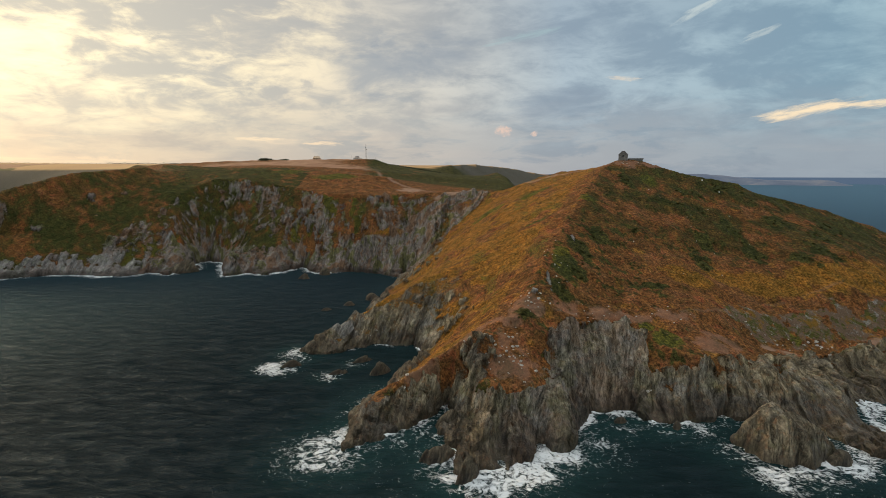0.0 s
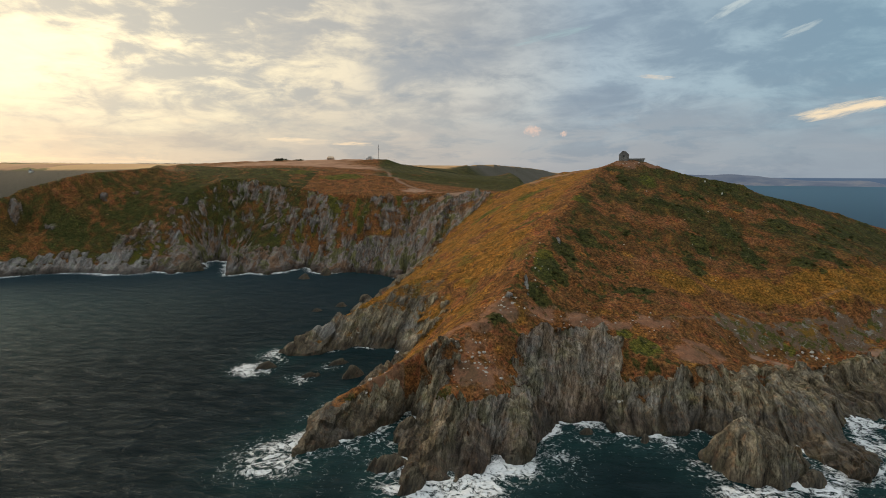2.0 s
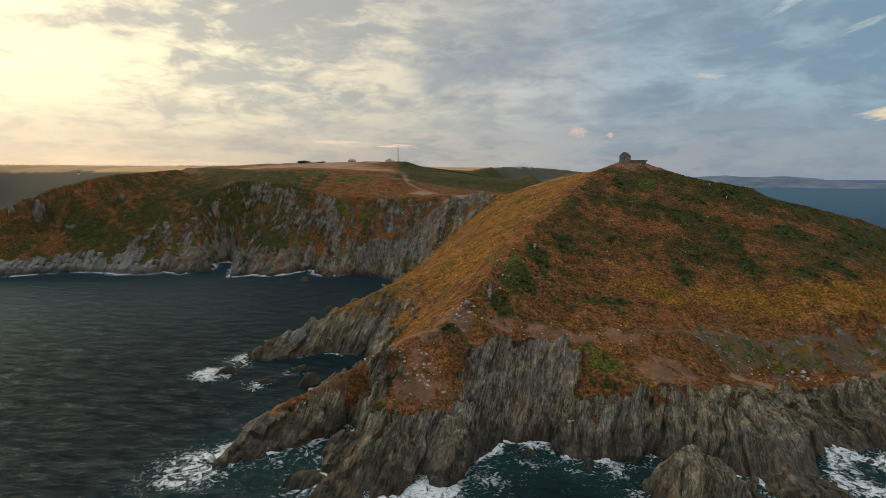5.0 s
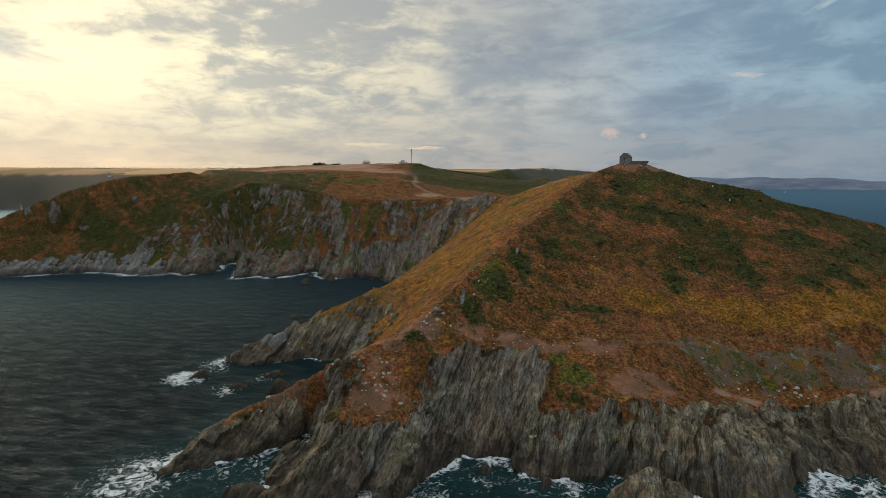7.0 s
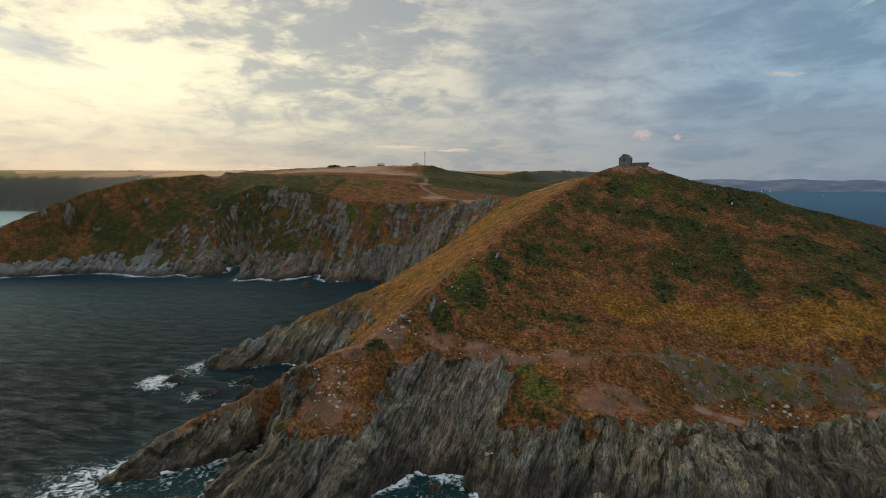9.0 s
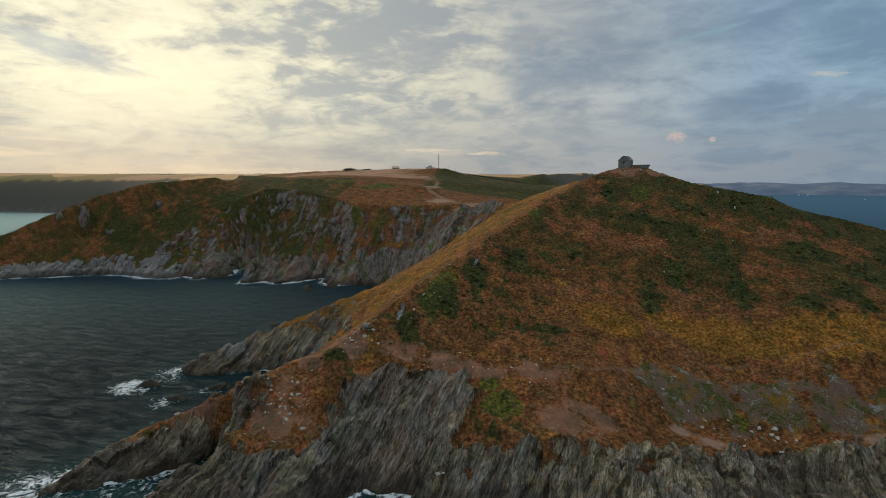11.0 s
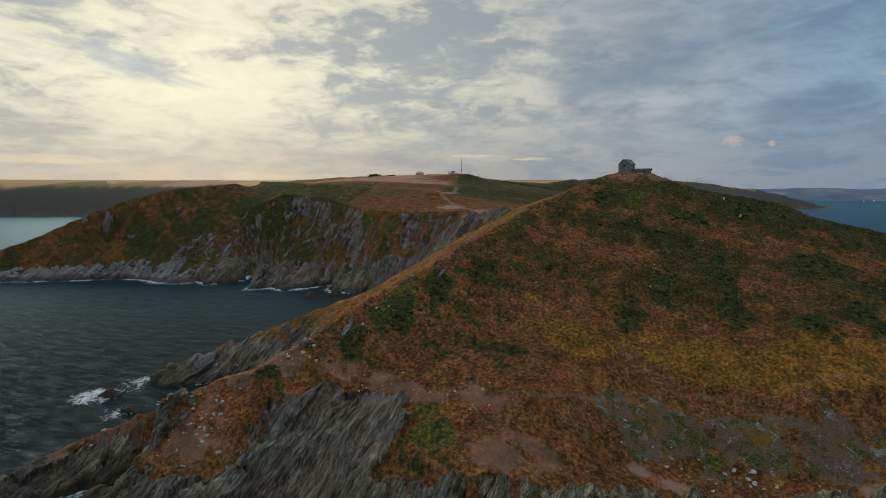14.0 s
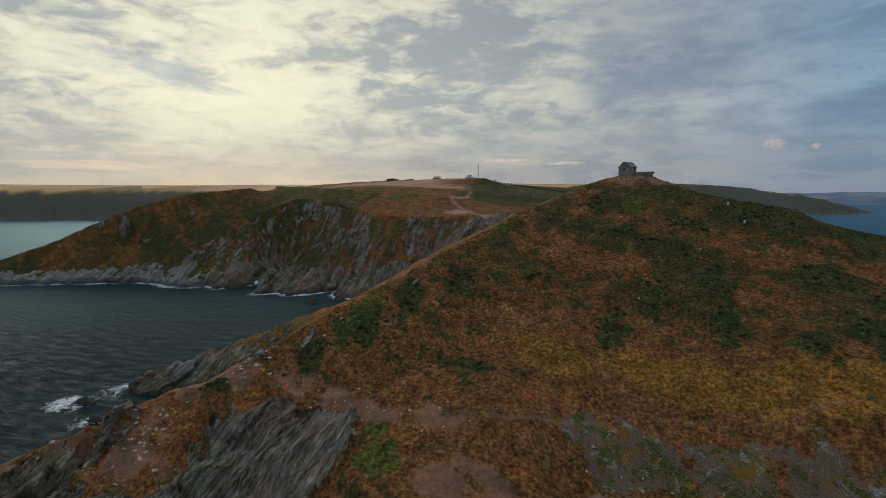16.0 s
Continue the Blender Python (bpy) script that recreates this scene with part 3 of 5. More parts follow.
def plant_colour(t, o, gorse, soil, gold, green, heather):
    """Bracken, dry grass, heather, gorse and bare soil, running into one another."""
    mid, fine, grit = noise_node(t, o, 0.30, 5, 0.62), noise_node(t, o, 1.5, 5, 0.68), noise_node(t, o, 6.0, 3, 0.6)
    veg = math_node(t, "ADD", math_node(t, "MULTIPLY", mid, 0.40), math_node(t, "ADD", math_node(t, "MULTIPLY", fine, 0.40), math_node(t, "MULTIPLY", grit, 0.20)))
    rag = math_node(t, "MULTIPLY", math_node(t, "SUBTRACT", math_node(t, "ADD", math_node(t, "MULTIPLY", mid, 0.5), math_node(t, "MULTIPLY", fine, 0.5)), 0.5), 2.2)

    def over(mask, lo=0.15, hi=0.85):
        return step_node(t, math_node(t, "ADD", mask, math_node(t, "MULTIPLY", rag, step_node(t, mask, 0.02, 0.25))), lo, hi)

    # rust bracken, with redder and browner stretches
    c = ramp(t, veg, (0.34, (0.050, 0.022, 0.010)), (0.44, (0.104, 0.045, 0.016)), (0.52, (0.152, 0.068, 0.023)), (0.60, (0.205, 0.101, 0.036)), (0.70, (0.310, 0.178, 0.080)))
    c = mix(t, step_node(t, noise_node(t, o, 0.11, 4, 0.6), 0.50, 0.64), c, ramp(t, veg, (0.36, (0.085, 0.038, 0.016)), (0.64, (0.270, 0.125, 0.052))))
    c = mix(t, math_node(t, "MULTIPLY", step_node(t, noise_node(t, o, 0.22, 4, 0.6), 0.54, 0.64), 0.7), c, ramp(t, veg, (0.36, (0.100, 0.030, 0.013)), (0.64, (0.250, 0.080, 0.034))))
    g = ramp(t, veg, (0.34, (0.084, 0.040, 0.009)), (0.48, (0.178, 0.084, 0.016)), (0.60, (0.262, 0.132, 0.028)), (0.70, (0.365, 0.212, 0.062)))
    c = mix(t, over(gold), c, g)
    g = ramp(t, veg, (0.34, (0.021, 0.017, 0.007)), (0.47, (0.056, 0.041, 0.013)), (0.58, (0.088, 0.063, 0.019)), (0.70, (0.150, 0.108, 0.037)))
    c = mix(t, math_node(t, "MULTIPLY", over(heather), 0.9), c, g)
    g = ramp(t, veg, (0.34, (0.030, 0.030, 0.006)), (0.50, (0.075, 0.078, 0.013)), (0.66, (0.145, 0.135, 0.028)))
    c = mix(t, math_node(t, "MULTIPLY", over(green, 0.2, 0.9), 0.9), c, g)
    g = ramp(t, veg, (0.34, (0.014, 0.017, 0.006)), (0.47, (0.034, 0.038, 0.011)), (0.58, (0.060, 0.062, 0.018)), (0.70, (0.110, 0.104, 0.034)))
    c = mix(t, math_node(t, "MULTIPLY", over(gorse, 0.20, 0.8), 0.95), c, g)
    s = ramp(t, veg, (0.34, (0.140, 0.070, 0.041)), (0.66, (0.270, 0.142, 0.086)))
    c = mix(t, math_node(t, "MULTIPLY", over(soil), 0.92), c, s)
    # fine noise that makes the plants darker and paler, weaker on bare soil
    speckle = noise_node(t, o, 0.95, 4, 0.72, 2.3)
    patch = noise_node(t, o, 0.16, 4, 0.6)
    weight = math_node(t, "SUBTRACT", 1.0, math_node(t, "MULTIPLY", soil, 0.75))
    c = mix(t, weight, c, mix(t, 1.0, c, ramp(t, speckle, (0.36, (0.34, 0.37, 0.40)), (0.50, (0.95, 0.95, 0.95)), (0.64, (1.90, 1.75, 1.55))), "MULTIPLY"))
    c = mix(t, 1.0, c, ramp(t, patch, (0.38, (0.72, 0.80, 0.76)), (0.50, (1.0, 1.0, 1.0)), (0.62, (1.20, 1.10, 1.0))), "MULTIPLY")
    return c, veg, fine


def ground_material():
    m, t, b = material("headland_ground", 0.95)
    o = node(t, "ShaderNodeTexCoord").outputs["Object"]
    one = node(t, "ShaderNodeSeparateColor", {0: node(t, "ShaderNodeAttribute", {}, attribute_name="cover").outputs["Color"]})
    rock, gorse, soil = one.outputs
    gold = node(t, "ShaderNodeAttribute", {}, attribute_name="cover").outputs["Alpha"]
    att = node(t, "ShaderNodeAttribute", {}, attribute_name="wear")
    field, path, lichen = node(t, "ShaderNodeSeparateColor", {0: att.outputs["Color"]}).outputs
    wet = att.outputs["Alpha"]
    n_big = noise_node(t, o, 0.06, 5, 0.6)
    n_mid = noise_node(t, o, 0.45, 5, 0.62)
    more = node(t, "ShaderNodeAttribute", {}, attribute_name="more")
    green, heather, outcrop = node(t, "ShaderNodeSeparateColor", {0: more.outputs["Color"]}).outputs
    mauve = more.outputs["Alpha"]
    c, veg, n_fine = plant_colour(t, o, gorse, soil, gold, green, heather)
    # the broken brow: lichened stones, bare brown earth and low green cushions side by side
    chip = noise_node(t, o, 0.30, 7, 0.72, 2.2, 0.6)
    speck = noise_node(t, o, 2.6, 4, 0.7)
    k = ramp(t, speck, (0.36, (0.075, 0.050, 0.032)), (0.62, (0.185, 0.120, 0.078)))
    k = mix(t, step_node(t, noise_node(t, o, 0.20, 6, 0.68), 0.49, 0.57), k, ramp(t, speck, (0.36, (0.024, 0.026, 0.007)), (0.62, (0.110, 0.102, 0.027))))
    k = mix(t, step_node(t, noise_node(t, o, 0.13, 5, 0.62), 0.54, 0.62), k, ramp(t, speck, (0.36, (0.110, 0.060, 0.012)), (0.62, (0.220, 0.120, 0.026))))
    k = mix(t, math_node(t, "MULTIPLY", step_node(t, chip, 0.55, 0.64), 0.85), k, ramp(t, speck, (0.36, (0.110, 0.100, 0.085)), (0.55, (0.270, 0.250, 0.215)), (0.66, (0.450, 0.420, 0.365))))
    c = mix(t, step_node(t, math_node(t, "ADD", outcrop, math_node(t, "MULTIPLY", math_node(t, "SUBTRACT", n_mid, 0.5), 1.6)), 0.35, 0.6), c, k)
    # fields: stubble, ploughed earth and grass, each its own plot
    plot = node(t, "ShaderNodeTexVoronoi", {"Vector": node(t, "ShaderNodeMapping", {0: o, 2: (0, 0, radians(24)), 3: (1.0, 0.6, 0.0)}).outputs[0], "Scale": 0.0058, "Randomness": 0.75}, distance="CHEBYCHEV")
    tone = node(t, "ShaderNodeSeparateColor", {0: plot.outputs["Color"]}).outputs[0]
    s = ramp(t, tone, (0.0, (0.46, 0.27, 0.125)), (0.35, (0.54, 0.345, 0.165)), (0.6, (0.36, 0.205, 0.125)), (0.82, (0.29, 0.21, 0.085)), (0.9, (0.105, 0.110, 0.045)))
    s = mix(t, 0.5, s, mix(t, veg, (0.10, 0.10, 0.10), (0.9, 0.9, 0.9)), "OVERLAY")
    near_down = node(t, "ShaderNodeSeparateXYZ", {0: o}).outputs[1]
    s = mix(t, step_node(t, near_down, 830, 790), s, ramp(t, n_big, (0.35, (0.265, 0.140, 0.085)), (0.65, (0.370, 0.215, 0.130))))
    c = mix(t, field, c, s)
    c = mix(t, path, c, ramp(t, veg, (0.3, (0.25, 0.155, 0.105)), (0.7, (0.40, 0.265, 0.19))))
    # slate in leaning beds
    upright = node(t, "ShaderNodeCombineXYZ", {0: math_node(t, "MULTIPLY", math_node(t, "MULTIPLY", node(t, "ShaderNodeSeparateXYZ", {0: o}).outputs[2], step_node(t, mauve, 0.5, 0.9)), 0.24)}).outputs[0]
    leaning = node(t, "ShaderNodeVectorMath", {0: o, 1: upright}, operation="ADD").outputs[0]
    bed = node(t, "ShaderNodeVectorMath", {0: node(t, "ShaderNodeMapping", {0: leaning, 2: (0.0, radians(-20), radians(-4))}).outputs[0], 1: (1.0, 0.36, 0.36)}, operation="MULTIPLY").outputs[0]
    b1 = noise_node(t, bed, 0.8, 5, 0.66, 2.2, 0.4)
    b2 = noise_node(t, bed, 3.4, 4, 0.6)
    bn = math_node(t, "ADD", math_node(t, "MULTIPLY", b1, 0.6), math_node(t, "MULTIPLY", b2, 0.4))
    line = noise_node(t, node(t, "ShaderNodeVectorMath", {0: bed, 1: (1.0, 0.32, 0.32)}, operation="MULTIPLY").outputs[0], 1.5, 4, 0.65, 2.3, 0.15)
    crack = step_node(t, math_node(t, "ABSOLUTE", math_node(t, "SUBTRACT", line, 0.5)), 0.045, 0.0)
    tone = noise_node(t, node(t, "ShaderNodeVectorMath", {0: bed, 1: (1.0, 0.25, 0.25)}, operation="MULTIPLY").outputs[0], 0.33, 3, 0.55)
    bn = math_node(t, "ADD", math_node(t, "MULTIPLY", bn, 0.65), math_node(t, "MULTIPLY", tone, 0.35))
    bs = step_node(t, bn, 0.36, 0.63)
    r = ramp(t, bn, (0.36, (0.045, 0.036, 0.022)), (0.45, (0.142, 0.115, 0.072)), (0.52, (0.240, 0.198, 0.128)), (0.61, (0.420, 0.355, 0.240)))
    cell = node(t, "ShaderNodeTexVoronoi", {"Vector": node(t, "ShaderNodeVectorMath", {0: bed, 1: node(t, "ShaderNodeTexNoise", {"Vector": o, "Scale": 0.8, "Detail": 3.0}).outputs["Color"]}, operation="ADD").outputs[0], "Scale": 0.75, "Randomness": 0.9}, distance="CHEBYCHEV")
    face = node(t, "ShaderNodeSeparateColor", {0: cell.outputs["Color"]}).outputs[0]
    r = mix(t, 1.0, r, ramp(t, face, (0.0, (0.68, 0.69, 0.70)), (0.5, (1.0, 1.0, 1.0)), (1.0, (1.40, 1.38, 1.34))), "MULTIPLY")
    hue = noise_node(t, o, 0.075, 4, 0.6)
    r = mix(t, math_node(t, "MULTIPLY", step_node(t, hue, 0.50, 0.62), 0.5), r, mix(t, bs, (0.038, 0.037, 0.033), (0.330, 0.315, 0.285)))
    r = mix(t, math_node(t, "MULTIPLY", step_node(t, n_mid, 0.52, 0.66), 0.6), r, mix(t, bs, (0.080, 0.040, 0.018), (0.420, 0.215, 0.095)))
    r = mix(t, math_node(t, "MULTIPLY", step_node(t, noise_node(t, o, 0.16, 5, 0.65), 0.52, 0.64), 0.55), r, mix(t, bs, (0.055, 0.050, 0.020), (0.280, 0.250, 0.110)))
    r = mix(t, math_node(t, "MULTIPLY", mauve, 0.75), r, mix(t, bs, (0.075, 0.064, 0.058), (0.340, 0.290, 0.266)))
    stain = noise_node(t, node(t, "ShaderNodeVectorMath", {0: o, 1: (1.0, 1.0, 0.4)}, operation="MULTIPLY").outputs[0], 0.10, 5, 0.66)
    r = mix(t, math_node(t, "MULTIPLY", math_node(t, "MULTIPLY", step_node(t, stain, 0.50, 0.57), mauve), 0.8), r, mix(t, bs, (0.075, 0.040, 0.020), (0.300, 0.165, 0.085)))
    r = mix(t, math_node(t, "MULTIPLY", math_node(t, "MULTIPLY", step_node(t, stain, 0.475, 0.42), mauve), 0.85), r, mix(t, bs, (0.040, 0.043, 0.013), (0.200, 0.185, 0.060)))
    r = mix(t, math_node(t, "MULTIPLY", lichen, 0.6), r, mix(t, bs, (0.16, 0.16, 0.155), (0.46, 0.46, 0.44)))
    r = mix(t, math_node(t, "MULTIPLY", crack, 0.7), r, mix(t, 1.0, r, (0.35, 0.34, 0.33), "MULTIPLY"))
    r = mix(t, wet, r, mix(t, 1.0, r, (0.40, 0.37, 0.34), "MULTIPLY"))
    edge = step_node(t, math_node(t, "ADD", rock, math_node(t, "MULTIPLY", math_node(t, "SUBTRACT", n_fine, 0.5), 1.6)), 0.30, 0.70)
    c = mix(t, edge, c, r)
    # the far side of the bay is duller: distance haze painted into its colour
    far_haze = ramp(t, n_mid, (0.38, (0.070, 0.064, 0.052)), (0.62, (0.125, 0.110, 0.088)))
    c = mix(t, math_node(t, "MULTIPLY", step_node(t, near_down, 850, 1000), math_node(t, "MULTIPLY", math_node(t, "SUBTRACT", 1.0, field), 0.8)), c, far_haze)
    t.links.new(c, b.inputs["Base Color"])
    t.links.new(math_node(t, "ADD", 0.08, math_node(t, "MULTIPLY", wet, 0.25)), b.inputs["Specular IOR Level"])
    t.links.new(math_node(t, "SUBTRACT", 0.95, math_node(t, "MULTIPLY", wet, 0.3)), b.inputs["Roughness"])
    h = math_node(t, "ADD", math_node(t, "MULTIPLY", math_node(t, "MULTIPLY", math_node(t, "SUBTRACT", bn, math_node(t, "MULTIPLY", crack, 0.3)), edge), 2.2), math_node(t, "MULTIPLY", n_fine, 0.5))
    bump(t, b, h, 0.8, 0.5)
    return m


def sea_material():
    m, t, b = material("sea_water", 0.16)
    o = node(t, "ShaderNodeTexCoord").outputs["Object"]
    att = node(t, "ShaderNodeSeparateColor", {0: node(t, "ShaderNodeAttribute", {}, attribute_name="foam").outputs["Color"]})
    foam, shallow, weight = att.outputs
    ripple = node(t, "ShaderNodeMapping", {0: o, 2: (0, 0, radians(16)), 3: (0.36, 1.0, 1.0)}).outputs[0]
    w1, w2 = noise_node(t, ripple, 0.24, 5, 0.62, 2.1, 0.2), noise_node(t, ripple, 0.75, 4, 0.6)
    swell = noise_node(t, ripple, 0.035, 3, 0.55)
    lace = noise_node(t, o, 0.34, 7, 0.68, 2.1, 1.6)
    lace2 = noise_node(t, o, 1.3, 4, 0.65, 2.0, 0.8)
    net = math_node(t, "ADD", math_node(t, "MULTIPLY", lace, 0.75), math_node(t, "MULTIPLY", lace2, 0.25))
    f = step_node(t, math_node(t, "ADD", math_node(t, "MULTIPLY", foam, 1.0), math_node(t, "MULTIPLY", math_node(t, "SUBTRACT", net, 0.5), 3.4)), 0.60, 0.98)
    deep = mix(t, step_node(t, w1, 0.3, 0.7), (0.0050, 0.0105, 0.0125), (0.0085, 0.0165, 0.0185))
    deep = mix(t, shallow, deep, mix(t, lace, (0.005, 0.014, 0.014), (0.026, 0.074, 0.070)))
    h = math_node(t, "ADD", math_node(t, "ADD", math_node(t, "MULTIPLY", w1, 1.0), math_node(t, "MULTIPLY", swell, 1.2)), math_node(t, "ADD", math_node(t, "MULTIPLY", w2, 0.45), math_node(t, "MULTIPLY", f, 0.3)))
    n = node(t, "ShaderNodeBump", {"Height": h, "Strength": 1.0, "Distance": 2.2}).outputs[0]
    body = node(t, "ShaderNodeBsdfDiffuse", {"Color": mix(t, f, deep, (0.80, 0.83, 0.82)), "Normal": n})
    gloss = node(t, "ShaderNodeBsdfGlossy", {"Color": (0.54, 0.66, 0.82, 1), "Roughness": 0.14, "Normal": n})
    sheen = math_node(t, "MULTIPLY", node(t, "ShaderNodeFresnel", {"IOR": 1.33, "Normal": n}).outputs[0], math_node(t, "MULTIPLY", math_node(t, "SUBTRACT", 1.0, math_node(t, "MULTIPLY", f, 0.9)), ramp(t, math_node(t, "ADD", math_node(t, "MULTIPLY", w1, 0.65), math_node(t, "MULTIPLY", w2, 0.35)), (0.40, 0.10), (0.50, 0.22), (0.60, 0.46))))
    both = node(t, "ShaderNodeMixShader", {0: sheen, 1: body.outputs[0], 2: gloss.outputs[0]})
    # bluish sheen put in with distance, for the haze over the far sea
    far_gloss = node(t, "ShaderNodeBsdfGlossy", {"Color": (0.46, 0.78, 1.0, 1), "Roughness": 0.45})
    both = node(t, "ShaderNodeMixShader", {0: math_node(t, "MULTIPLY", weight, 0.20), 1: both.outputs[0], 2: far_gloss.outputs[0]})
    t.nodes.remove(b)
    out = [k for k in t.nodes if k.bl_idname == "ShaderNodeOutputMaterial"][0]
    t.links.new(both.outputs[0], out.inputs[0])
    return m


# ---- the land: one sheet from the surf to the horizon ----
CX, CY = 75.0, 40.0
COLUMNS = np.r_[np.linspace(-88, -46, 40, endpoint=False), np.linspace(-46, 69, 1110), np.linspace(69, 92, 30)[1:]]
ROWS_OUT = np.r_[np.arange(92, 260, 0.62), np.arange(260, 360, 1.0), np.arange(360, 400, 1.6), np.arange(400, 620, 1.15), np.arange(620, 800, 4.0), np.geomspace(800, 5300, 90)]


GRID = {}


def build_ground():
    x, y, quads = fan(COLUMNS, ROWS_OUT, CX, CY)
    shape = x.shape
    x, y = x.ravel(), y.ravel()
    z = base_height(x, y)
    e = 1.5
    gx, gy = (base_height(x + e, y) - base_height(x - e, y)) / (2 * e), (base_height(x, y + e) - base_height(x, y - e)) / (2 * e)
    slope = np.hypot(gx, gy)
    masks = land_masks(x, y, z, slope)
    rock = masks[0]
    length = np.sqrt(1 + slope**2)
    shore = smooth(z, -3.5, 1.0)
    gully = ridged(grain(x / 38 + z / 160, y / 60, 3.3)) * 4.0 + ridged(grain(x / 15 + z / 70, y / 40, 9.3)) * 1.8
    lift = smooth(rock, 0.4, 0.9) * np.where(y > 390, 0.7, 1.0) * shore * smooth(2600 - y, 0, 600) * (rock_relief(x, y, z) - 0.8 + np.where(y < 400, 0.0, gully - 2.0))
    lumps = (0.55 * fractal(x / 9, y / 9, 2.0, 3) + 0.28 * grain(x / 1.6, y / 1.6, 4.0)) * (1 - rock) * shore
    lumps = lumps + (1 - rock) * masks[1] * 0.5 * np.maximum(grain(x / 2.2, y / 2.2, 7.0), 0) * 2
    dist = np.hypot(x - 120, y - 371)
    lumps = lumps * (0.2 + 0.8 * smooth(dist, 6, 25)) * smooth(900 - y, 0, 200)
    amount = lift + lumps
    co = np.stack([x - gx / length * lift * 0.8, y - gy / length * lift * 0.8, z + amount / np.where(rock > 0.5, length, 1.0)], -1)
    GRID.update(h=co[:, 2].reshape(shape), masks=[m.reshape(shape) for m in masks], slope=slope.reshape(shape))
    keep = (z.reshape(shape) > -3.0)
    q = keep.ravel()[quads].any(1)
    used, back = np.unique(quads[q], return_inverse=True)
    cover = np.stack(masks[:4], -1)[used]
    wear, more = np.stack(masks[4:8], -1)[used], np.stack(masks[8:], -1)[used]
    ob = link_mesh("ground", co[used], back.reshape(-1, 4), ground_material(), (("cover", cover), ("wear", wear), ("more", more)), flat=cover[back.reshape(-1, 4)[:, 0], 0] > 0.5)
    return tagged(ob, "rust bracken and grass headland with grey slate sea cliffs", "headland", kind="structure")


SURF = [(-36, 150, 12, 1.0), (-28, 160, 8, 0.8), (-14, 160, 7, 0.7), (-2, 148, 8, 0.9), (10, 137, 10, 1.25), (23, 142, 10, 1.35), (33, 152, 9, 1.3), (40, 160, 8, 0.9), (46, 171, 7, 0.6),
        (58, 166, 7, 0.75), (72, 165, 6, 0.7), (82, 167, 5, 0.6), (86, 150, 8, 0.8), (90, 138, 9, 1.0), (100, 138, 9, 1.1), (112, 144, 9, 1.1), (122, 150, 8, 1.1),
        (136, 152, 9, 1.0), (146, 166, 8, 1.0), (160, 172, 8, 0.9), (-67, 243, 7, 1.3), (-69, 223, 8, 1.3), (-47, 213, 6, 1.1), (-62, 235, 7, 0.8), (-38, 228, 6, 0.8)]


def build_sea():
    cols = np.r_[np.linspace(-180, -48, 70, endpoint=False), np.linspace(-48, 70, 620, endpoint=False), np.linspace(70, 180, 60)]
    rows = np.r_[np.geomspace(0.01, 85, 26, endpoint=False), np.arange(85, 260, 0.9), np.arange(260, 470, 2.2), np.geomspace(470, 5300, 120)]
    x, y, quads = fan(cols, rows, CX, CY)
    x, y = x.ravel(), y.ravel()
    h = base_height(x, y)
    d = distance(x + 3 * grain(x / 11, y / 11, 1.0), y + 3 * grain(x / 11, y / 11, 6.0), COAST_BAY + COAST_POINT + COAST_HEAD + COAST_EAST[:12])
    front = smooth(y, 215, 195) * smooth(x, -60, -20)
    n = fractal(x / 14, y / 14, 12.0)
    lee = smooth(y, 330, 370) * smooth(x, -80, -110)
    edge = np.exp(-d / (2.6 + 3.0 * front + 3.0 * lee)) * (0.75 + 0.2 * front + 0.95 * lee + 1.1 * n)
    burst = np.zeros(len(x))
    for cx, cy, r, k in SURF:
        burst = np.maximum(burst, 1.15 * k * np.exp(-((x - cx) ** 2 + (y - cy) ** 2) / (1.7 * r * r)))
    foam = np.clip(np.maximum(edge, burst * (0.72 + 0.5 * n)), 0, 1)
    foam = np.maximum(foam, 0.66 * np.exp(-d / 22) * front)
    foam = np.clip(foam + 0.55 * smooth(fractal(x / 11, y / 11, 21.0), 0.0, 0.45) * np.exp(-d / 15) * front, 0, 1)
    shallow = np.clip(np.exp(-d / 14) * (0.35 + 0.65 * front) + 0.5 * burst, 0, 1)
    near = smooth(900 - np.hypot(x - CX, y - CY), 0, 500)
    z = near * (0.22 * grain(x / 9 + 0.3 * y / 9, y / 5, 2.0) + 0.5 * foam * np.maximum(0, 0.3 + grain(x / 2, y / 2, 5.0)))
    co = np.stack([x, y, z], -1)
    q = (h[quads] < 4).any(1)
    used, back = np.unique(quads[q], return_inverse=True)
    ob = link_mesh("water", co[used], back.reshape(-1, 4), sea_material(), (("foam", np.stack([foam, shallow, smooth(np.log(np.hypot(x, y) + 1), 5.4, 8.2), foam * 0], -1)[used]),))
    return tagged(ob, "dark rippled sea with white surf round the rocks", "sea", kind="structure")


def ground_at(x, y, what="h"):
    """The finished ground's height (or a cover mask) at places of the plan."""
    x, y = np.asarray(x, float), np.asarray(y, float)
    a, r = np.degrees(np.arctan2(CX - x, y - CY)), np.hypot(x - CX, y - CY)
    u, v = np.interp(a, COLUMNS, np.arange(len(COLUMNS))), np.interp(r, ROWS_OUT, np.arange(len(ROWS_OUT)))
    i, j = np.minimum(u.astype(int), len(COLUMNS) - 2), np.minimum(v.astype(int), len(ROWS_OUT) - 2)
    u, v = u - i, v - j
    h = GRID["h"] if what == "h" else GRID["slope"] if what == "slope" else GRID["masks"][what]
    return (h[j, i] * (1 - u) + h[j, i + 1] * u) * (1 - v) + (h[j + 1, i] * (1 - u) + h[j + 1, i + 1] * u) * v


ground = build_ground()
water = build_sea()

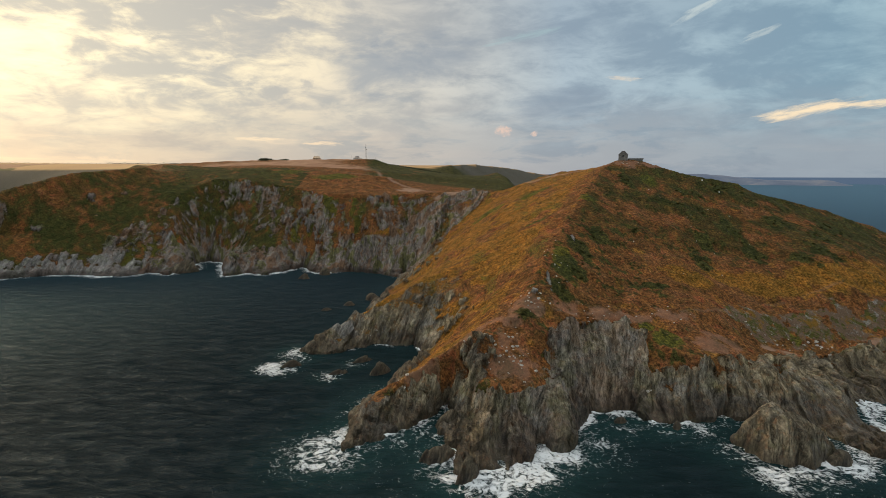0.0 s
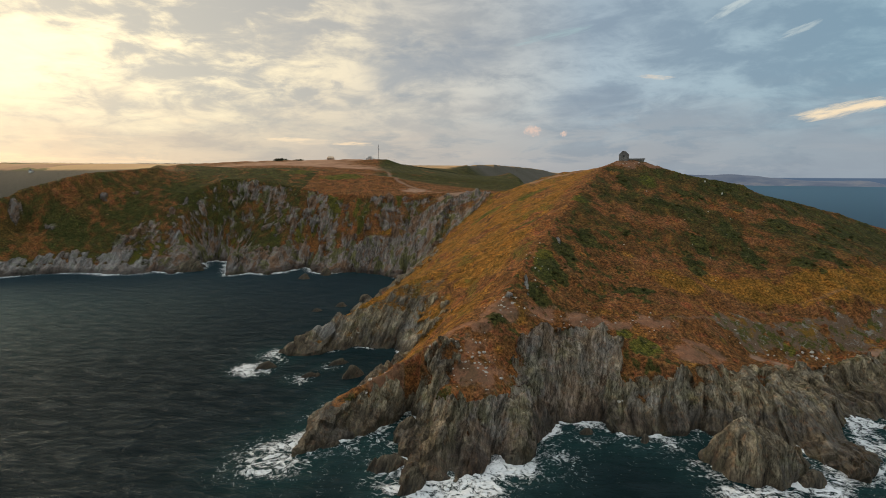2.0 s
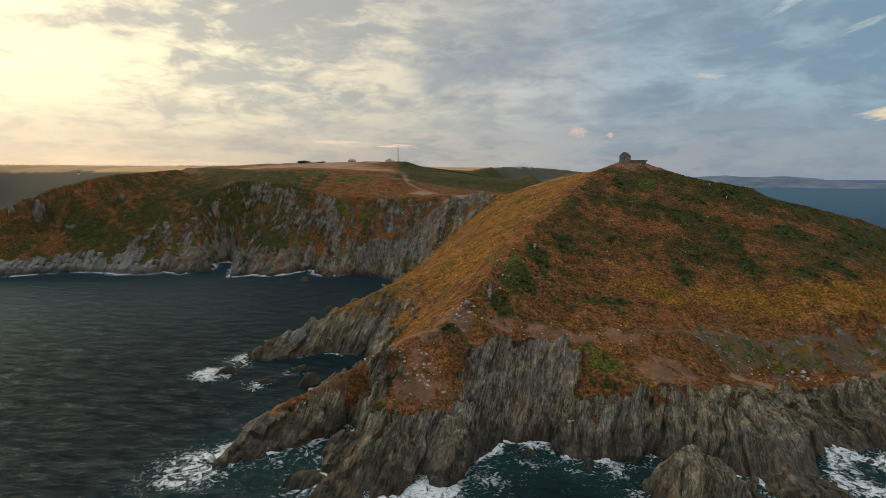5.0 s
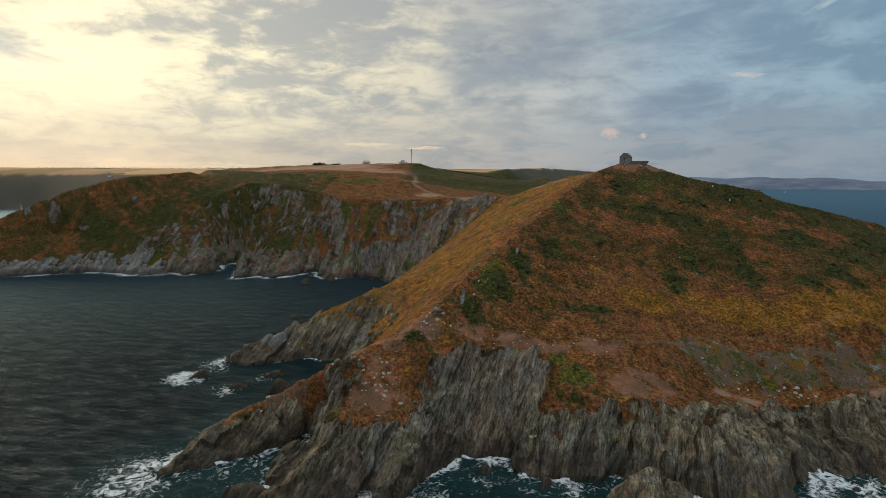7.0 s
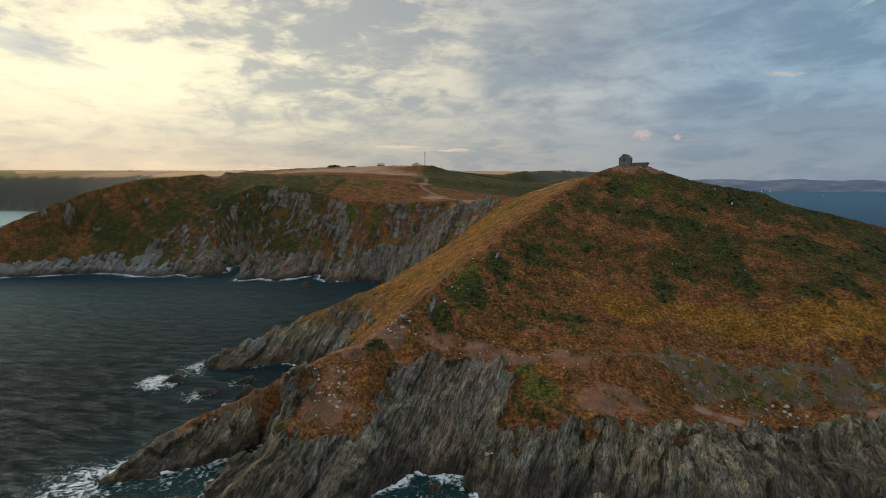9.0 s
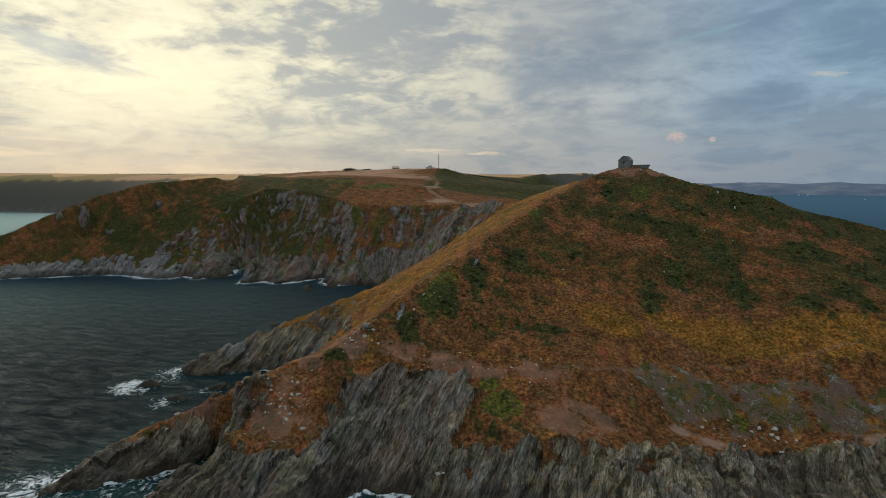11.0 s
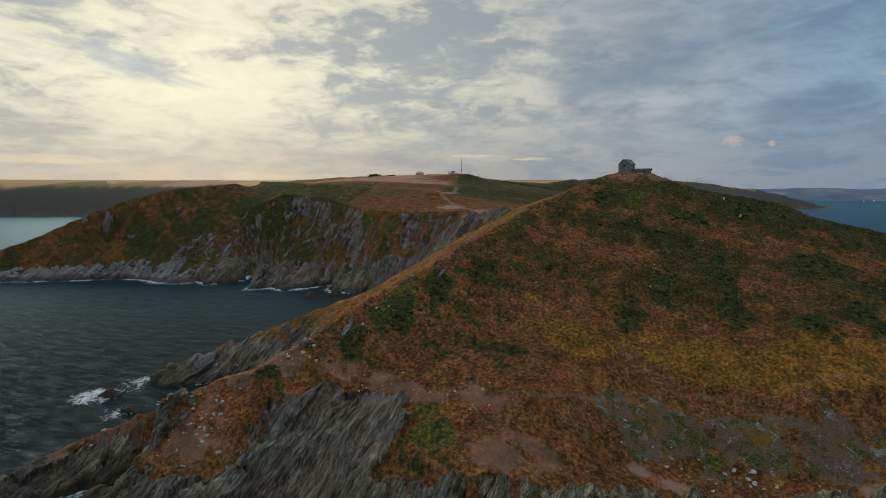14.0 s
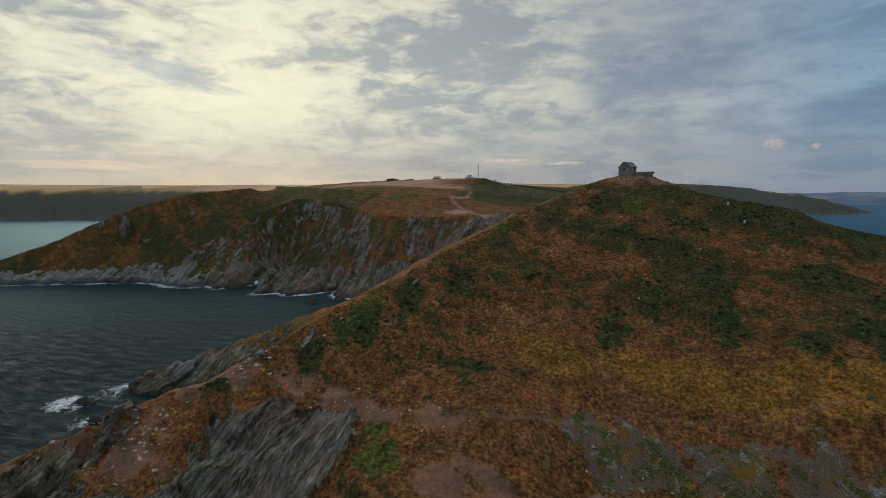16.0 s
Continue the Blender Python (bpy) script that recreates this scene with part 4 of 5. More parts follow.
# ---- shared makers ----
def part(name, bm, mat, parent, label="", smooth_faces=False):
    me = bpy.data.meshes.new(name)
    bm.to_mesh(me)
    bm.free()
    if smooth_faces:
        me.polygons.foreach_set("use_smooth", np.ones(len(me.polygons), bool))
    me.materials.append(mat)
    ob = new(name, me)
    ob.parent = parent
    return tagged(ob, label)


def thing(name, m, label, category, group="", kind=""):
    ob = new(name)
    ob.matrix_world = m
    return tagged(ob, label, category, group, kind)


def block(bm, x0, y0, z0, x1, y1, z1, bevel=0.0):
    got = bmesh.ops.create_cube(bm, size=1.0, matrix=Matrix.LocRotScale(((x0 + x1) / 2, (y0 + y1) / 2, (z0 + z1) / 2), None, (x1 - x0, y1 - y0, z1 - z0)))
    if bevel:
        edges = {e for v in got["verts"] for e in v.link_edges}
        bmesh.ops.bevel(bm, geom=list(edges), offset=bevel, segments=1, affect="EDGES")
    return bm


def box(*a, **k):
    return block(bmesh.new(), *a, **k)


def prism(profile, y0, y1):
    """An outline in x and z, drawn out along y."""
    bm = bmesh.new()
    a, b = ([bm.verts.new((x, y, z)) for x, z in profile] for y in (y0, y1))
    bm.faces.new(a), bm.faces.new(b[::-1])
    for k in range(len(a)):
        bm.faces.new((a[k - 1], b[k - 1], b[k], a[k]))
    bmesh.ops.recalc_face_normals(bm, faces=bm.faces)
    return bm


def rod(bm, p, q, r0, r1, sides=8):
    p, q = Vector(p), Vector(q)
    m = Matrix.Translation((p + q) / 2) @ (q - p).to_track_quat("Z", "Y").to_matrix().to_4x4()
    bmesh.ops.create_cone(bm, cap_ends=True, segments=sides, radius1=r0, radius2=r1, depth=(q - p).length, matrix=m)
    return bm


STONE = plain("chapel_stone", (0.14, 0.125, 0.105), (0.340, 0.305, 0.260), 1.6, 0.95, relief=0.8, dist=0.15)
ROOF_STONE = plain("roof_slabs", (0.13, 0.115, 0.102), (0.290, 0.258, 0.225), 2.2, 0.95, relief=0.8, dist=0.12)
WHITE = plain("white_render", (0.72, 0.69, 0.62), (0.82, 0.79, 0.72), 0.8, 0.85)
TAN = plain("tan_render", (0.55, 0.39, 0.25), (0.68, 0.50, 0.34), 0.8, 0.9)
GREY_METAL = plain("weathered_steel", (0.10, 0.10, 0.11), (0.20, 0.20, 0.21), 1.5, 0.55, 0.7)
DARK = plain("dark_opening", (0.012, 0.012, 0.014), (0.025, 0.025, 0.028), 1.0, 0.6)
SLATE = plain("roof_slate", (0.09, 0.085, 0.085), (0.17, 0.16, 0.155), 1.5, 0.8)
HULL = plain("white_hull", (0.70, 0.71, 0.72), (0.82, 0.82, 0.82), 0.4, 0.4)
NAVY = plain("grey_hull", (0.20, 0.23, 0.27), (0.28, 0.31, 0.35), 0.3, 0.5)
PALE_STONE = plain("pale_boulder", (0.26, 0.23, 0.185), (0.56, 0.51, 0.43), 1.4, 0.95, relief=0.7, dist=0.1)


# ---- the chapel on the summit ----
def build_chapel():
    z = float(ground_at(119.5, 371.0)) + 0.15
    at = pose(119.5, 371.0, z, 0, 0, -18)
    chapel = thing("chapel", at, "small ruined grey stone chapel on the summit", "chapel")
    w, l, eaves, ridge, t = 2.9, 3.5, 2.9, 5.2, 0.7
    # side walls, the one to the east with a doorway
    part("side_wall", box(-w, -l, -3.0, -w + t, l, eaves, bevel=0.06), STONE, chapel)
    east = bmesh.new()
    block(east, w - t, -l, -3.0, w, 0.6, eaves, bevel=0.06)
    block(east, w - t, 1.8, -3.0, w, l, eaves, bevel=0.06)
    block(east, w - t, 0.6, 2.3, w, 1.8, eaves, bevel=0.04)
    part("side_wall", east, STONE, chapel)
    # gables, each built round a small window
    for y in (-l + 0.02, l - t - 0.02):
        bm = bmesh.new()
        block(bm, -w + t, y, -3.0, -0.45, y + t, eaves)
        block(bm, 0.45, y, -3.0, w - t, y + t, eaves)
        block(bm, -0.45, y, -3.0, 0.45, y + t, 1.5)
        block(bm, -0.45, y, 2.4, 0.45, y + t, eaves)
        top = prism([(-w + 0.1, eaves), (w - 0.1, eaves), (1.1, 4.75), (0.0, ridge - 0.25), (-1.1, 4.75)], y, y + t)
        me = bpy.data.meshes.new("tmp")
        top.to_mesh(me)
        top.free()
        bm.from_mesh(me)
        bpy.data.meshes.remove(me)
        gable = part("gable_wall", bm, STONE, chapel)
        # dark panel set in the opening in place of its inner shade
        part("window", box(-0.44, y + 0.3, 1.52, 0.44, y + 0.36, 2.38), DARK, gable, "dark panel standing for the shade in an empty window")
        for sx in (-1, 1):
            part("quoin", box(sx * (w - 0.28) - 0.3, y - 0.06, 1.2, sx * (w - 0.28) + 0.3, y + 0.3, 1.75, bevel=0.05), STONE, gable)
    # the stone roof: courses of slabs in a steep vault
    roof = part("roof", prism([(-w - 0.1, eaves - 0.1), (-1.25, 4.7), (0, ridge - 0.05), (1.25, 4.7), (w + 0.1, eaves - 0.1), (w - 0.4, eaves - 0.1), (0, ridge - 0.6), (-w + 0.4, eaves - 0.1)], -l - 0.1, l + 0.1), ROOF_STONE, chapel, "steep stone slab roof")
    rnd = random.Random(4)
    slab = None
    for sx in (-1, 1):
        for c in range(7):
            k = c / 7
            px, pz = (w + 0.08 - k * (w + 0.08 - 1.25) / 0.7 if k < 0.7 else 1.25 - (k - 0.7) / 0.3 * 1.1), (eaves - 0.05 + k / 0.7 * 1.8 if k < 0.7 else 4.7 +  (k - 0.7) / 0.3 * 0.65)
            for y in np.arange(-l, l - 0.2, 0.9):
                if slab is None:
                    bm = box(-0.3, 0.0, -0.06, 0.3, 0.86, 0.06, bevel=0.03)
                    slab = part("roof_slab", bm, ROOF_STONE, roof)
                    ob = slab
                else:
                    ob = new("roof_slab", slab.data)
                    ob.parent = roof
                tilt = 50 if k < 0.7 else 28
                ob.matrix_local = pose(sx * px, y + rnd.uniform(-0.05, 0.05) + (0.2 if c % 2 else 0), pz + 0.08, 0, sx * (tilt + rnd.uniform(-4, 4)), rnd.uniform(-2, 2))
    return chapel


chapel = build_chapel()


def rubble_wall(name, p, q, high, thick, label):
    """A low dry wall of separate stones between two places."""
    p, q = Vector((*p, 0)), Vector((*q, 0))
    length = (q - p).length
    zs = ground_at(np.array([p.x, q.x]), np.array([p.y, q.y]))
    heading = math.degrees(math.atan2(q.y - p.y, q.x - p.x))
    wall = thing(name, pose(p.x, p.y, float(zs.max()) - 0.3, 0, 0, heading), label, "wall")
    core = part("core", box(0.1, 0.08, -2.5, length - 0.1, thick - 0.08, high - 0.1), STONE, wall)
    rnd = random.Random(11)
    shapes = []
    for k in range(4):
        bm = box(-0.5, -0.5, -0.5, 0.5, 0.5, 0.5, bevel=0.12)
        for v in bm.verts:
            v.co += Vector([rnd.uniform(-0.07, 0.07) for _ in range(3)])
        me = bpy.data.meshes.new("stone")
        bm.to_mesh(me)
        bm.free()
        me.materials.append(STONE)
        shapes.append(me)
    z = -0.2
    while z < high - 0.1:
        x = rnd.uniform(0, 0.3)
        h = rnd.uniform(0.26, 0.36)
        while x < length:
            w = rnd.uniform(0.4, 0.9)
            for y in (0.12, thick - 0.12):
                ob = new("stone", rnd.choice(shapes))
                ob.parent = wall
                ob.matrix_local = Matrix.LocRotScale((x + w / 2, y, z + h / 2), Euler((0, rnd.uniform(-0.05, 0.05), rnd.uniform(-0.06, 0.06))), (w, 0.4, h))
            x += w + 0.02
        z += h + 0.01
    return wall


rubble_wall("terrace_wall", (122.2, 369.7), (131.0, 366.4), 1.15, 0.7, "low grey rubble terrace wall beside the chapel")


# ---- the lookout, its mast and the barn on the down ----
def build_lookout():
    x, y = -116.0, 762.0
    ob = thing("lookout_station", pose(x, y, float(ground_at(x, y)) - 0.2, 0, 0, 8), "white single-storey coastal lookout station with flat roofs", "building")
    wall = part("wall", box(-6.5, -2.5, -1.0, 2.5, 2.5, 3.0, bevel=0.05), WHITE, ob)
    part("roof", box(-6.8, -2.8, 3.0, 2.8, 2.8, 3.3, bevel=0.05), WHITE, ob)
    tower = part("watch_room", box(-3.2, -2.9, 3.3, 1.6, 1.9, 4.9, bevel=0.05), WHITE, ob)
    part("roof", box(-3.4, -3.1, 4.9, 1.8, 2.1, 5.1, bevel=0.05), WHITE, ob)
    for k in range(4):
        part("window", box(-2.9 + 1.1 * k, -2.96, 3.9, -2.0 + 1.1 * k, -2.88, 4.6), DARK, tower)
    for k in range(3):
        part("window", box(-5.6 + 2.4 * k, -2.56, 1.2, -4.4 + 2.4 * k, -2.48, 2.2), DARK, wall)
    shed = part("annexe", box(3.0, -1.8, -1.0, 6.4, 2.0, 2.6, bevel=0.05), WHITE, ob)
    part("door", box(4.2, -1.86, -0.2, 5.1, -1.78, 1.9), DARK, shed)


def build_mast():
    x, y = -104.5, 760.0
    ob = thing("radio_mast", pose(x, y, float(ground_at(x, y)) - 0.3, 0, 0, 20), "tall slender grey lattice radio mast", "mast")
    h, s = 21.0, 0.55
    corners = [(s * math.cos(a), s * math.sin(a)) for a in (0.5, 2.6, 4.7)]
    for cx, cy in corners:
        part("leg", rod(bmesh.new(), (cx, cy, 0), (cx * 0.6, cy * 0.6, h), 0.11, 0.09, 6), GREY_METAL, ob)
    for k in range(12):
        z0, z1 = h * k / 12, h * (k + 1) / 12
        bm = bmesh.new()
        for a in range(3):
            (ax, ay), (bx, by) = corners[a], corners[(a + 1) % 3]
            f0, f1 = 1 - 0.4 * z0 / h, 1 - 0.4 * z1 / h
            rod(bm, (ax * f0, ay * f0, z0), (bx * f1, by * f1, z1), 0.05, 0.05, 4)
        part("brace", bm, GREY_METAL, ob)
    part("antenna", rod(bmesh.new(), (0, 0, h - 0.5), (0, 0, h + 2.5), 0.07, 0.04, 6), GREY_METAL, ob)
    part("base", box(-1.0, -1.0, -0.6, 1.0, 1.0, 0.4, bevel=0.05), WHITE, ob)
    for k, (dx, z) in enumerate(((0.7, 15.0), (-0.7, 17.5))):
        part("dish", rod(bmesh.new(), (dx, -0.3, z), (dx * 1.5, -0.6, z), 0.5, 0.5, 12), WHITE, ob)


def build_barn():
    x, y = -180.0, 797.0
    ob = thing("barn", pose(x, y, float(ground_at(x, y)) - 0.3, 0, 0, 14), "tan rendered barn with a hipped roof", "building")
    wall = part("wall", box(-5.2, -3.2, -1.0, 5.2, 3.2, 2.8, bevel=0.05), TAN, ob)
    bm = bmesh.new()
    a = [bm.verts.new(p) for p in ((-5.6, -3.6, 2.8), (5.6, -3.6, 2.8), (5.6, 3.6, 2.8), (-5.6, 3.6, 2.8))]
    b = [bm.verts.new(p) for p in ((-3.6, 0, 5.6), (3.6, 0, 5.6))]
    for f in ((a[0], a[1], b[1], b[0]), (a[1], a[2], b[1]), (a[2], a[3], b[0], b[1]), (a[3], a[0], b[0]), (a[3], a[2], a[1], a[0])):
        bm.faces.new(f)
    part("roof", bm, TAN, ob, "tan hipped roof")
    part("door", box(-1.2, -3.26, -0.5, 1.2, -3.18, 2.2), DARK, wall)
    for k in (-3.6, 2.6):
        part("window", box(k, -3.26, 1.0, k + 1.0, -3.18, 1.9), DARK, wall)


def build_far_house(x, y, w, label):
    ob = thing("house", pose(x, y, float(ground_at(x, y)) - 0.5, 0, 0, 30), label, "house")
    wall = part("wall", box(-w, -3.5, -1.0, w, 3.5, 4.5, bevel=0.05), WHITE, ob)
    part("roof", prism([(-4.1, 4.4), (4.1, 4.4), (0, 7.6)], -w - 0.4, w + 0.4), SLATE, ob)
    ob.children[1].matrix_local = pose(0, 0, 0, 0, 0, 90)
    for k in range(3):
        part("window", box(-w * 0.7 + k * w * 0.6, -3.56, 1.5, -w * 0.7 + 1.2 + k * w * 0.6, -3.48, 2.8), DARK, wall)


def build_pole(x, y, high):
    ob = thing("pole", pose(x, y, float(ground_at(x, y)) - 0.2, 0, 0, 0), "thin grey metal pole beside the lookout", "pole", "poles on the down")
    part("shaft", rod(bmesh.new(), (0, 0, 0), (0, 0, high), 0.10, 0.07, 6), GREY_METAL, ob)
    part("cap", rod(bmesh.new(), (0, 0, high - 0.1), (0, 0, high + 0.15), 0.16, 0.12, 6), GREY_METAL, ob)


def build_marker(x, y, high):
    ob = thing("marker_post", pose(x, y, float(ground_at(x, y)) - 0.15, 0, 0, 12), "short white-painted post standing among the heather", "post", "white posts on the shoulder")
    part("shaft", box(-0.28, -0.22, 0, 0.28, 0.22, high, bevel=0.06), WHITE, ob)
    part("cap", box(-0.34, -0.28, high, 0.34, 0.28, high + 0.14, bevel=0.04), WHITE, ob)


build_lookout()
build_mast()
for x, y, high in ((-92.0, 764.0, 6.5), (-84.0, 770.0, 5.5), (-126.0, 768.0, 6.0)):
    build_pole(x, y, high)
for x, y, high in ((161.6, 346.9, 0.9), (167.0, 335.4, 1.0)):
    build_marker(x, y, high)
build_barn()
build_far_house(-1000.0, 1250.0, 7.0, "small white house on the far slope")


# ---- rocks in the sea ----
ROCK = ground.data.materials[0]


def sea_rock(cx, cy, rx, ry, high, turn, seed, label="dark wet slate rock standing in the surf"):
    """A skerry: a ragged dome cut by the same leaning beds as the cliffs."""
    na, nr = (200, 80) if high > 5 else (72, 30)
    a, r = np.meshgrid(np.linspace(0, 2 * np.pi, na, endpoint=False), np.linspace(0, 1, nr))
    ragged = 1 + 0.35 * grain(np.cos(a) * 1.6 + seed, np.sin(a) * 1.6, seed * 1.7) + 0.2 * grain(np.cos(a) * 4, np.sin(a) * 4 + seed, 2.2)
    u, v = r * np.cos(a) * rx * ragged, r * np.sin(a) * ry * ragged
    c, s = math.cos(radians(turn)), math.sin(radians(turn))
    x, y = cx + u * c - v * s, cy + u * s + v * c
    z = (high + 2.5) * (1 - r**2.2) - 2.5
    relief = rock_relief(x + seed * 31, y, z) * min(1.0, 0.3 + high / 6) * (1 - 0.4 * r)
    z = z + 0.9 * relief + 0.15 * high * grain(x / 4, y / 4, seed) + 0.45 * high * grain(x / 9, y / 9, seed + 5) * (1 - r**3)
    x, y = x + 0.5 * relief * np.cos(a) * r, y + 0.5 * relief * np.sin(a) * r
    i = np.arange(na * nr).reshape(nr, na)
    quads = np.stack([i[:-1], i[1:], np.roll(i, -1, 1)[1:], np.roll(i, -1, 1)[:-1]], -1).reshape(-1, 4)
    n = na * nr
    one, nil = np.ones(n), np.zeros(n)
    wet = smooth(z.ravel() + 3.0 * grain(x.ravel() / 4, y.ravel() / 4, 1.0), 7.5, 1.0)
    ob = link_mesh("sea_rock", np.stack([x - cx, y - cy, z], -1).reshape(-1, 3), quads, ROCK,
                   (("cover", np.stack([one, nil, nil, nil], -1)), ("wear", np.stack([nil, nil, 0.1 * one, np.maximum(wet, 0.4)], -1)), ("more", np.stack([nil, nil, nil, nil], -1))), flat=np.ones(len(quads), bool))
    ob.location = (cx, cy, 0)
    return tagged(ob, label, "rock", "rocks in the surf")


sea_rock(103, 155, 13, 14, 9.0, 20, 1.3, "large brown-grey slate islet ringed by surf")
for k, (cx, cy, rx, ry, high, turn) in enumerate([(-64, 225, 6, 1.4, 1.3, 25), (-43, 216, 4.5, 1.3, 1.2, 30), (-35, 231, 6, 1.6, 1.5, 30), (-26, 217, 6, 2.6, 2.4, 35), (-1, 149, 6, 3, 2.6, 40),
                                                   (7, 139, 5, 2.2, 3.2, 60), (-46, 351, 5, 4, 2.5, 10), (-70, 322, 4, 1.6, 0.9, 20), (-108, 423, 5, 3, 2.2, 0), (58, 172, 3, 1.6, 1.0, 20),
                                                   (75, 168, 3, 1.6, 1.0, 60), (113, 147, 5, 3, 1.6, 30), (-214, 452, 12, 6, 7.0, 30), (-20, 160, 5, 2, 1.6, 40), (-96, 440, 4, 3, 3.0, 0), (-58, 335, 4, 2.4, 1.4, 0), (2, 170, 5, 3, 2.5, 30)]):
    sea_rock(cx, cy, rx, ry, high, turn, 2.0 + 1.37 * k)


# ---- boulders and stones on the slopes ----
def boulder_meshes():
    out = []
    for k in range(6):
        rnd = random.Random(50 + k)
        bm = bmesh.new()
        bmesh.ops.create_icosphere(bm, subdivisions=2, radius=0.5)
        for v in bm.verts:
            n = noise.noise(v.co * 2.4 + Vector((k * 9.0, 0, 0)))
            v.co *= 0.85 + 0.55 * n
            v.co.z *= 0.75
        for _ in range(4):
            d = Vector((rnd.uniform(-1, 1), rnd.uniform(-1, 1), rnd.uniform(0, 1))).normalized()
            for v in bm.verts:
                over = v.co.dot(d) - 0.22
                if over > 0:
                    v.co -= d * over * 0.9
        me = bpy.data.meshes.new("boulder")
        bm.to_mesh(me)
        bm.free()
        me.materials.append(PALE_STONE)
        out.append(me)
    return out


def scatter_boulders():
    shapes = boulder_meshes()
    rnd = random.Random(21)
    fields = [(22, 184, 8, 6, 46, 0.5, 1.3, "scree"), (36, 212, 6, 7, 22, 0.5, 1.5, "ridge"), (50, 240, 5, 12, 14, 0.5, 1.4, "ridge"), (140, 226, 16, 5, 22, 0.4, 1.3, "brow"),
              (165, 226, 14, 6, 18, 0.5, 1.6, "brow"), (66, 183, 5, 2, 12, 0.6, 1.8, "cove"), (88, 214, 12, 6, 16, 0.3, 0.9, "soil"), (62, 212, 10, 4, 14, 0.4, 1.0, "soil"), (130, 300, 40, 40, 14, 0.4, 0.9, "heath"),
              (120, 364, 8, 5, 14, 0.3, 0.9, "summit"), (-40, 262, 8, 4, 10, 0.5, 1.4, "ridge"), (-14, 183, 8, 3, 8, 0.5, 1.3, "scree")]
    where = {"scree": "pale lichened boulder on the bare scree", "ridge": "pale stone lying on the grassy ridge", "brow": "grey boulder at the cliff brow", "cove": "angular fallen boulder at the cliff foot",
             "soil": "small pale stone on bare reddish soil", "heath": "pale stone among heath and bracken", "summit": "grey stone below the chapel"}
    for cx, cy, sx, sy, count, small, large, kind in fields:
        for _ in range(count):
            x, y = rnd.gauss(cx, sx * 0.6), rnd.gauss(cy, sy * 0.6)
            s = 1.15 * (small + (large - small) * rnd.random() ** 2.2)
            z = float(ground_at(x, y))
            if z < 0.6:
                continue
            ob = new("boulder", rnd.choice(shapes))
            ob.matrix_world = Matrix.LocRotScale((x, y, z + 0.10 * s), Euler((rnd.uniform(-0.4, 0.4), rnd.uniform(-0.4, 0.4), rnd.uniform(0, 6.3))), (s * rnd.uniform(0.8, 1.4), s, s * rnd.uniform(0.7, 1.1)))
            tagged(ob, where[kind], "boulder", "boulders on the " + kind)


scatter_boulders()


# ---- what grows: bracken, grass and gorse, nobody could count ----
def leaf_material():
    m, t, b = material("undergrowth_leaves", 0.9)
    o = node(t, "ShaderNodeTexCoord").outputs["Object"]
    att = node(t, "ShaderNodeAttribute", {}, attribute_name="cover")
    _, gorse, soil = node(t, "ShaderNodeSeparateColor", {0: att.outputs["Color"]}).outputs
    more = node(t, "ShaderNodeSeparateColor", {0: node(t, "ShaderNodeAttribute", {}, attribute_name="more").outputs["Color"]})
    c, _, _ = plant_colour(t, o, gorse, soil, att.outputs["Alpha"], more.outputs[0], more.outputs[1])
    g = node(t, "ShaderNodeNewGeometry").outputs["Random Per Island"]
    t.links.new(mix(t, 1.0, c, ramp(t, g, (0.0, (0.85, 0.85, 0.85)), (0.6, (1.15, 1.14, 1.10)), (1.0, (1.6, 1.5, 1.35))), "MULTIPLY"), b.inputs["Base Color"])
    b.inputs["Specular IOR Level"].default_value = 0.1
    return m


def cover(x, y, k):
    return np.clip(ground_at(x, y, k), 0, 1)


def sprigs(name, x, y, z, size, blades, rise, mat, label, category, seed):
    """Tufts of bent blades at the given places, as one mesh."""
    r = np.random.default_rng(seed)
    n = len(x)
    a = r.uniform(0, 2 * np.pi, (n, blades))
    out, up = r.uniform(0.35, 0.75, (n, blades)) * size[:, None], r.uniform(*rise, (n, blades)) * size[:, None]
    wide = 0.30 * size[:, None] * r.uniform(0.6, 1.3, (n, blades))
    c, s = np.cos(a), np.sin(a)
    root = 0.12 * size[:, None]
    px, py, pz = x[:, None], y[:, None], z[:, None] - 0.08
    p0 = np.stack([px + root * c - wide * s, py + root * s + wide * c, pz + up], -1)
    p1 = np.stack([px + root * c + wide * s, py + root * s - wide * c, pz + up], -1)
    p2 = np.stack([px + out * c, py + out * s, pz + 0.15 * up], -1)
    co = np.stack([p0, p1, p2], 2).reshape(-1, 3)
    tint = np.stack([0 * x, *(cover(x, y, k) for k in (1, 2, 3))], -1)
    also = np.stack([cover(x, y, 8), cover(x, y, 9), 0 * x, 0 * x], -1)
    ob = link_mesh(name, co, np.arange(len(co)).reshape(-1, 3), mat, (("cover", np.repeat(tint, 3 * blades, 0)), ("more", np.repeat(also, 3 * blades, 0))), smooth_faces=False)
    return tagged(ob, label, category, kind="stuff")


def places(count, x0, y0, x1, y1, weigh, seed):
    r = np.random.default_rng(seed)
    x, y = r.uniform(x0, x1, count), r.uniform(y0, y1, count)
    keep = r.random(count) < weigh(x, y)
    x, y = x[keep], y[keep]
    return x, y, ground_at(x, y), r


def open_ground(x, y):
    return (1 - cover(x, y, 0)) ** 2 * (1 - 0.85 * cover(x, y, 2)) * (1 - 0.7 * cover(x, y, 10)) * (1 - cover(x, y, 5)) * (ground_at(x, y) > 4) * (np.hypot(x - 120, y - 371) > 7)


